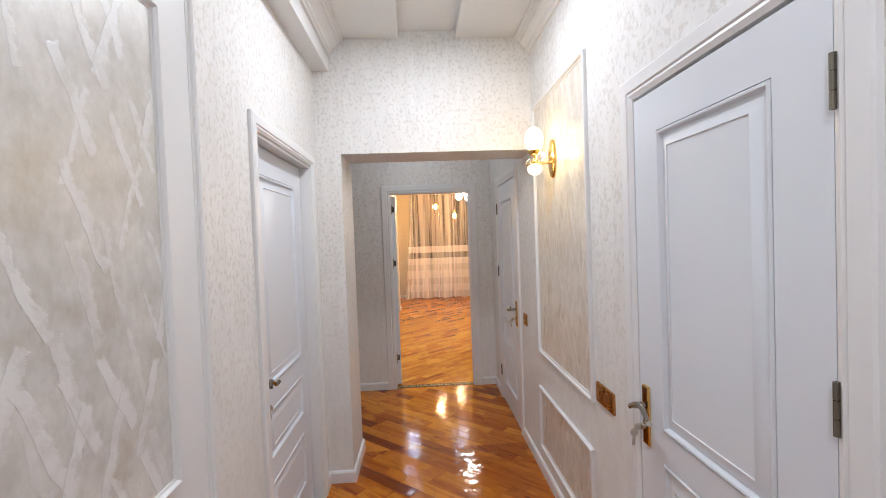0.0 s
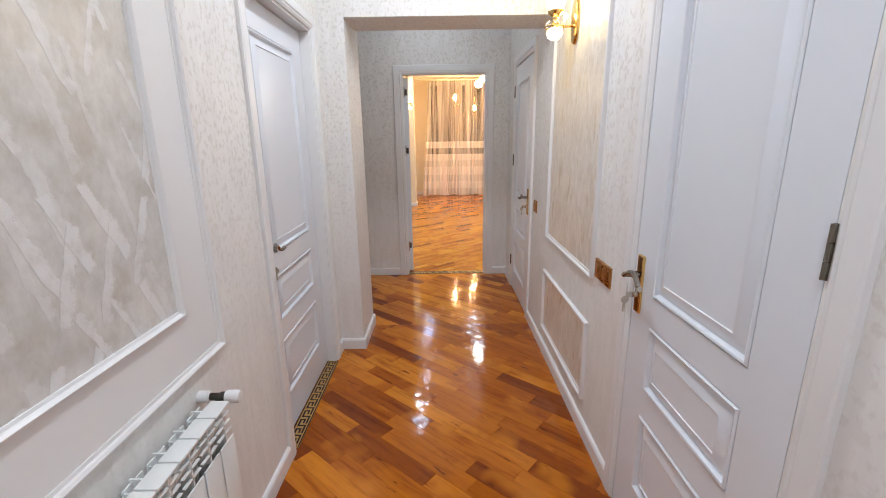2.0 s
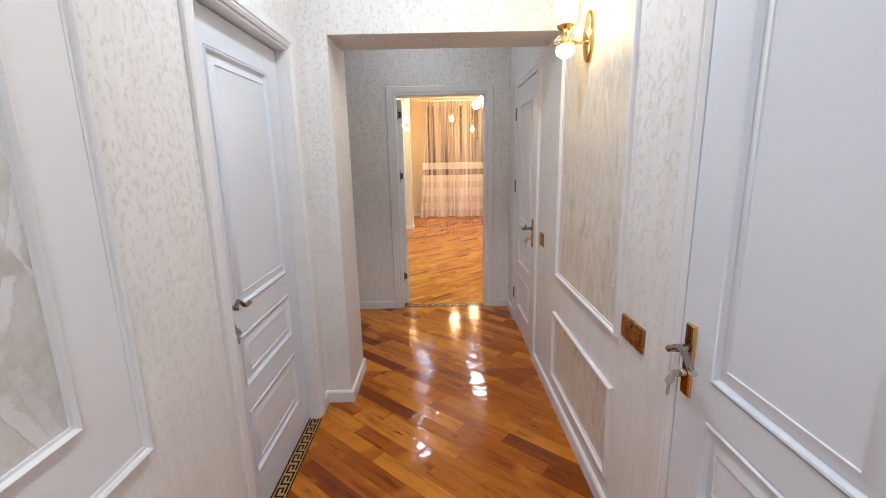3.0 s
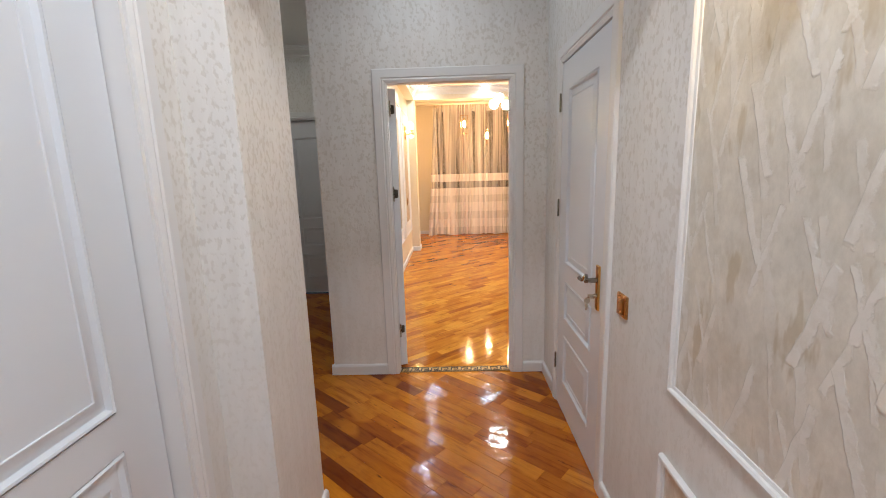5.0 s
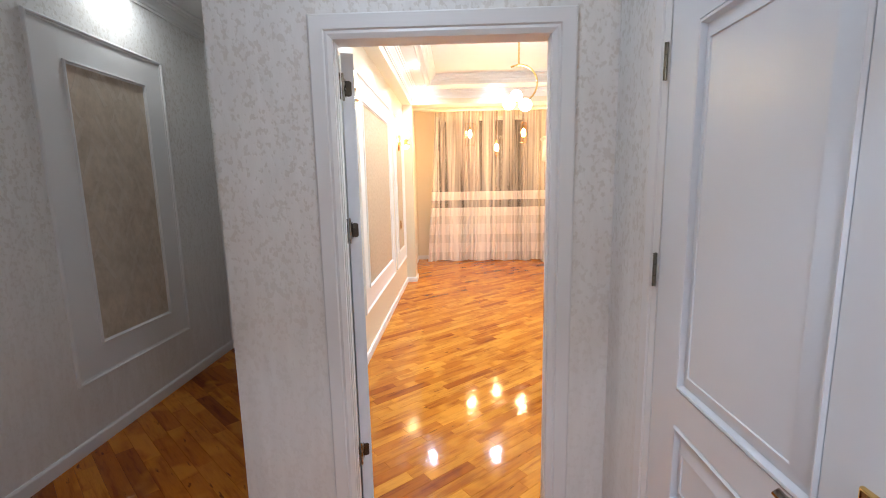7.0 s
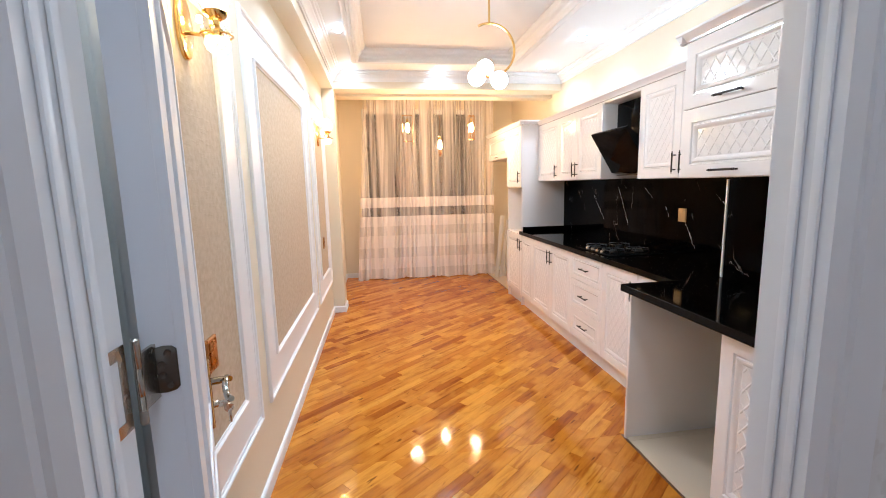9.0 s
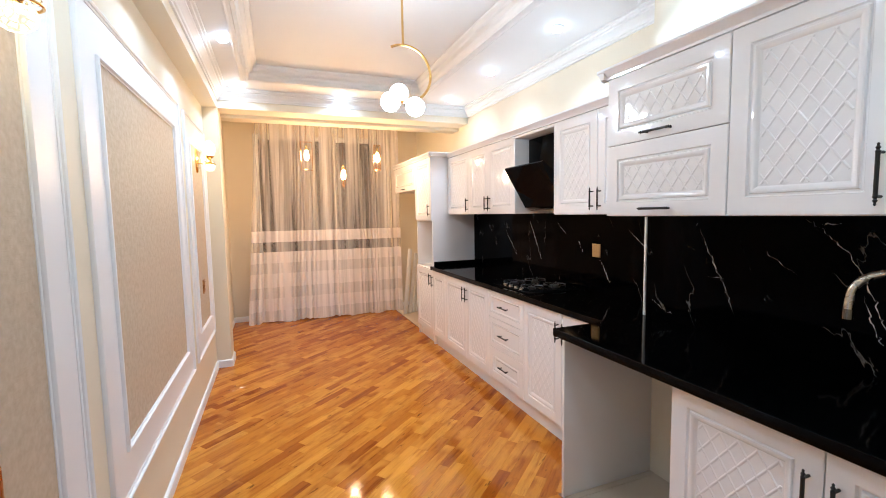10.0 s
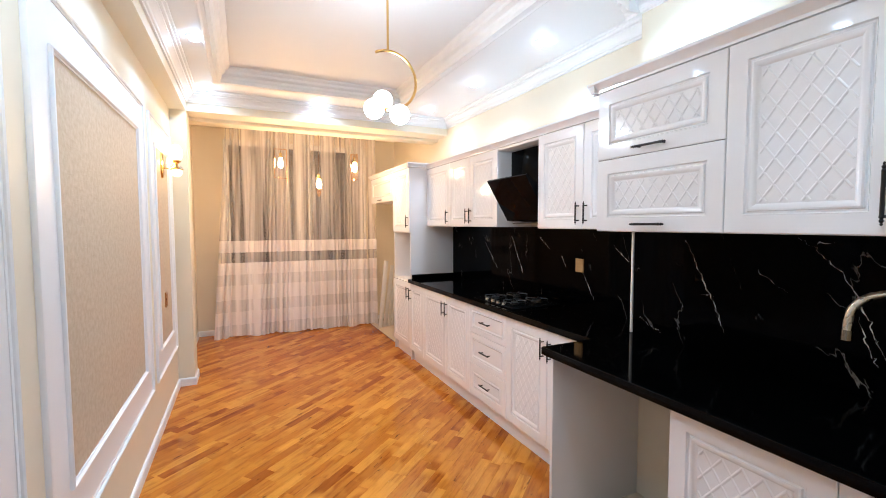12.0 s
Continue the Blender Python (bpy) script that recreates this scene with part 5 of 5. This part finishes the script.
# slanted black glass cooker hood
hd = thing("cooker_hood", "slanted black glass cooker hood with a black chimney", "cooker hood", pose(0, 7.14, 0))
bm = bmesh.new()
rings = []
for y in (-0.262, 0.262):
    rings.append([(1.80, y, 1.905), (1.785, y, 1.895), (1.985, y, 1.575), (2.10, y, 1.555), (2.217, y, 1.60), (2.217, y, 1.66), (2.06, y, 1.70)])
loft(bm, rings, True, True)
part("body", bm, BLACKGLASS, hd)
part("chimney", boxes((2.02, 2.217, -0.13, 0.26, 1.66, 2.145), bevel=0.003), BLACKGLASS, hd)
part("control_strip", boxes((1.995, 2.09, -0.20, 0.20, 1.550, 1.556)), STEEL, hd)

# gas hob
hb = thing("gas_hob", "black glass gas hob with four burners and iron grates", "hob", pose(1.95, 7.20, WT))
part("glass", boxes((-0.24, 0.22, -0.28, 0.28, 0.0, 0.008), bevel=0.002), BLACKGLASS, hb)
for bx, by, r in ((-0.11, 0.15, 0.04), (0.10, 0.15, 0.032), (-0.11, -0.12, 0.032), (0.10, -0.12, 0.045)):
    bm = bmesh.new()
    lathe(bm, [(r, 0.008), (r, 0.018), (r * 0.8, 0.020), (r * 0.8, 0.026), (0.001, 0.028)], (bx, by, 0), 18)
    part("burner", bm, GUNMETAL, hb)
    bm = bmesh.new()
    for k in range(4):
        a = math.pi / 2 * k + math.pi / 4
        c, s = math.cos(a), math.sin(a)
        tube(bm, [(bx + 0.085 * c, by + 0.085 * s, 0.008), (bx + 0.085 * c, by + 0.085 * s, 0.036), (bx + 0.02 * c, by + 0.02 * s, 0.036)], 0.004, 6)
    tube(bm, [(bx + 0.085 * math.cos(2 * math.pi * k / 16), by + 0.085 * math.sin(2 * math.pi * k / 16), 0.030) for k in range(17)], 0.004, 6)
    part("grate", bm, BLACKMETAL, hb)
for k in range(4):
    bm = bmesh.new()
    lathe(bm, [(0.017, 0.008), (0.016, 0.026), (0.001, 0.027)], (-0.205, -0.12 + 0.08 * k, 0), 14)
    part("knob", bm, NICKEL, hb)

# tap
tp = thing("tap", "brushed steel swan-neck kitchen tap on the worktop", "tap", pose(1.83, 4.885, WT))
bm = bmesh.new()
lathe(bm, [(0.027, 0.0), (0.027, 0.006), (0.021, 0.010), (0.020, 0.055), (0.014, 0.062)], segments=20)
part("base", bm, NICKEL, tp)
bm = bmesh.new()
dirx, diry = -0.42, 0.91
R = 0.095
pts = [(0, 0, 0.05), (0, 0, 0.30)] + [(dirx * R * (1 - math.cos(a)), diry * R * (1 - math.cos(a)), 0.30 + R * math.sin(a)) for a in [math.pi * k / 14 for k in range(1, 14)]] + [(dirx * 2 * R, diry * 2 * R, 0.30), (dirx * 2.02 * R, diry * 2.02 * R, 0.265)]
tube(bm, pts, 0.0125, 14)
part("spout", bm, NICKEL, tp)
bm = bmesh.new()
tube(bm, [(dirx * 2.02 * R, diry * 2.02 * R, 0.268), (dirx * 2.03 * R, diry * 2.03 * R, 0.235)], 0.0155, 14)
part("nozzle", bm, STEEL, tp)
bm = bmesh.new()
tube(bm, [(0.02, -0.005, 0.04), (0.055, -0.02, 0.075)], 0.006, 8)
part("lever", bm, NICKEL, tp)

# ---------------------------------------------------------------- window, curtain, loose boards
wn = thing("window_1", "wide white plastic window, dark outside at night", "window", None, kind="structure")
for x0, x1, z0, z1 in ((-0.25, -0.18, 0.93, 2.74), (1.68, 1.75, 0.93, 2.74), (-0.18, 1.68, 0.93, 1.00), (-0.18, 1.68, 2.67, 2.74), (0.72, 0.78, 1.00, 2.67)):
    part("window_frame", boxes((x0, x1, 11.13, 11.20, z0, z1), bevel=0.004), PVC, wn)
for x0, x1 in ((-0.18, 0.72), (0.78, 1.68)):
    pn = part("pane", boxes((x0, x1, 11.16, 11.166, 1.00, 2.67)), GLASS, wn)
    pn.visible_shadow = False
part("window_sill", boxes((-0.30, 1.80, 10.94, 11.13, 0.90, 0.93), bevel=0.004), PVC, wn)
structure("backdrop", boxes((-1.2, 3.0, 11.9, 11.95, -0.2, 3.4)), NIGHT, "dark night outside the window", "backdrop")


def curtain(x_top0, x_top1, x_bot0, x_bot1, y, seed):
    rnd = random.Random(seed)
    cols, rows = 300, 16
    bm = bmesh.new()
    ph = [rnd.uniform(0, 6.28) for _ in range(6)]
    grid = []
    for j in range(rows + 1):
        f = j / rows
        z = 2.872 - f * 2.857
        row = []
        for i in range(cols + 1):
            u = i / cols
            w = u * 84 + 4.0 * math.sin(u * 9 + ph[0]) + 1.6 * math.sin(u * 31 + ph[1]) + 0.35 * f * math.sin(u * 14 + ph[2])
            amp = (0.022 + 0.016 * f) * (0.7 + 0.5 * math.sin(u * 13 + ph[5]))
            x = (x_top0 + (x_top1 - x_top0) * u) * (1 - f) + (x_bot0 + (x_bot1 - x_bot0) * u) * f + 0.008 * math.cos(w) * (0.4 + f)
            yy = y + amp * math.sin(w) + 0.012 * f * math.sin(u * 31 + ph[3])
            row.append(bm.verts.new((x, yy, z + 0.012 * f * math.sin(u * 17 + ph[4]))))
        grid.append(row)
    for a, b in zip(grid, grid[1:]):
        for i in range(cols):
            bm.faces.new((a[i], a[i + 1], b[i + 1], b[i]))
    c = solid("curtain", bm, VOILE, "sheer cream voile curtain with woven bands, drawn closed", "curtain", group="voile curtains", smooth=180)
    return c


curtain(-0.20, 0.92, -0.40, 0.90, 10.82, 3)
curtain(0.84, 1.83, 0.84, 1.84, 10.80, 8)
rod = thing("curtain_rail", "slim white curtain rail under the ceiling", "curtain rail", None)
part("rail", boxes((-0.45, 2.10, 10.79, 10.84, 2.872, 2.8795)), PVC, rod)

structure("pelmet", boxes((-0.619, 2.239, 9.362, 9.56, 2.585, 2.8795), bevel=0.003), CREAM, "cream boxed pelmet behind the beam", "pelmet")
for k, (bx, top, lean) in enumerate(((1.80, 1.00, 0.10), (1.88, 0.93, 0.07), (1.95, 1.05, 0.06), (2.02, 0.88, 0.08))):
    bm = boxes((-0.03, 0.03, -0.008, 0.008, 0, top), bevel=0.002)
    solid("loose_board", bm, WOODWHITE, "narrow white primed board leaning in the corner", "board", pose(bx, 10.50 + 0.03 * k, 0.012, 0, 6 + 3 * k, 15 * k), group="loose boards")

# ---------------------------------------------------------------- floors, tiles and parquet
tile_floor = structure("floor_tiles", boxes((1.36, 2.24, 4.43, 6.09, -0.02, 0.002), (1.745, 2.24, 6.09, 11.10, -0.02, 0.002)), SUBFLOOR, "beige tiled strip under and beside the cabinets", "floor")


def tiles(x0, x1, y0, y1, s=0.60):
    x = x0
    while x < x1 - 0.02:
        y = y0
        while y < y1 - 0.02:
            a, b = min(x + s, x1), min(y + s, y1)
            part("tile", boxes((x + 0.0015, a - 0.0015, y + 0.0015, b - 0.0015, 0.003, 0.010), bevel=0.001), TILE, tile_floor, smooth=None)
            y += s
        x += s


tiles(1.37, 2.0, 5.41, 6.05)
tiles(1.75, 2.24, 9.50, 11.10)


def clip(poly, x0, x1, y0, y1):
    for axis, lim, keep in ((0, x0, 1), (0, x1, -1), (1, y0, 1), (1, y1, -1)):
        out = []
        for p, q in zip(poly, poly[1:] + poly[:1]):
            pin, qin = (p[axis] - lim) * keep >= 0, (q[axis] - lim) * keep >= 0
            if pin:
                out.append(p)
            if pin != qin:
                t = (lim - p[axis]) / (q[axis] - p[axis])
                out.append((p[0] + t * (q[0] - p[0]), p[1] + t * (q[1] - p[1])))
        poly = out
        if len(poly) < 3:
            return []
    return poly


def prism(bm, poly, z0, z1):
    """A plank with slightly eased upper edges."""
    e = 0.0006
    cx, cy = sum(p[0] for p in poly) / len(poly), sum(p[1] for p in poly) / len(poly)
    ease = lambda p: (p[0] + (e if p[0] < cx else -e), p[1] + (e if p[1] < cy else -e))
    loft(bm, [[(*p, z0) for p in poly], [(*p, z1 - e) for p in poly], [(*ease(p), z1) for p in poly]])


def parquet(floor, rects, angle, width, length, mat, seed, limit_y):
    """Planks laid at an angle in rows with uneven joints; those with their middle below limit_y are parts, the rest one joined part."""
    rnd = random.Random(seed)
    ca, sa = math.cos(radians(angle)), math.sin(radians(angle))
    ox, oy = sum(r[0] + r[1] for r in rects) / (2 * len(rects)), sum(r[2] + r[3] for r in rects) / (2 * len(rects))
    at = Matrix.Translation((ox, oy, 0)) @ Matrix.Rotation(radians(angle), 4, "Z")
    to_world = lambda p: (ox + ca * p[0] - sa * p[1], oy + sa * p[0] + ca * p[1])
    to_local = lambda p: (ca * (p[0] - ox) + sa * (p[1] - oy), -sa * (p[0] - ox) + ca * (p[1] - oy))
    rest, count, full = bmesh.new(), 0, {}
    reach = 7.0
    g = 0.0004
    for j in range(int(-reach / width), int(reach / width)):
        x = -reach - rnd.uniform(0, length)
        while x < reach:
            ln = length * rnd.choice((0.8, 1.0, 1.0, 1.0))
            quad = [(x + g, j * width + g), (x + ln - g, j * width + g), (x + ln - g, (j + 1) * width - g), (x + g, (j + 1) * width - g)]
            world_quad = [to_world(p) for p in quad]
            for r in rects:
                poly = clip(world_quad, *r)
                if len(poly) < 3:
                    continue
                mx, my = sum(p[0] for p in poly) / len(poly), sum(p[1] for p in poly) / len(poly)
                local = [to_local(p) for p in poly]
                whole = len(poly) == 4 and all(abs(a[0] - b[0]) + abs(a[1] - b[1]) < 1e-6 for a, b in zip(sorted(poly), sorted(world_quad)))
                if my < limit_y and count < 300:
                    count += 1
                    lx, ly = (quad[0][0] + quad[1][0]) / 2, (quad[0][1] + quad[2][1]) / 2
                    key = round(ln, 4)
                    if whole and key in full:
                        ob = new("plank", full[key])
                        ob.parent = floor
                    else:
                        bm = bmesh.new()
                        prism(bm, [(p[0] - lx, p[1] - ly) for p in local], -0.012, 0.0)
                        ob = part("plank", bm, mat, floor, smooth=None)
                        if whole:
                            full[key] = ob.data
                    ob.matrix_basis = at @ Matrix.Translation((lx, ly, 0))
                else:
                    prism(rest, local, -0.012, 0.0)
            x += ln
    if rest.verts:
        ob = part("plank_field", rest, mat, floor, smooth=None)
        ob.matrix_basis = at
        tagged(ob, "lacquered parquet planks farther off", kind="stuff")


floor_c = structure("floor_corridor", boxes((-0.80, 0.742, BACK, 3.02, -0.10, -0.013), (-1.96, 0.742, 3.02, 4.31, -0.10, -0.013), (-1.96, -0.768, 4.31, 6.42, -0.10, -0.013), (-0.33, 0.560, 4.31, 4.43, -0.10, -0.013)), SUBFLOOR, "glossy orange diagonal parquet in corridor and hall", "floor")
parquet(floor_c, [(-0.80, 0.742, BACK, 3.02), (-1.96, 0.742, 3.02, 4.31), (-1.96, -0.768, 4.31, 6.42), (-0.33, 0.560, 4.31, 4.385)], -41, 0.088, 0.52, PARQUET, 5, 7.0)
floor_k = structure("floor_kitchen", boxes((-0.62, 1.745, 4.43, 11.10, -0.10, -0.013)), SUBFLOOR, "glossy honey-coloured diagonal parquet in the kitchen", "floor")
parquet(floor_k, [(-0.62, 1.36, 4.43, 6.09), (-0.62, 1.745, 6.09, 11.10), (-0.33, 0.560, 4.385, 4.43)], 40, 0.070, 0.46, PARQUET_K, 9, 8.2)
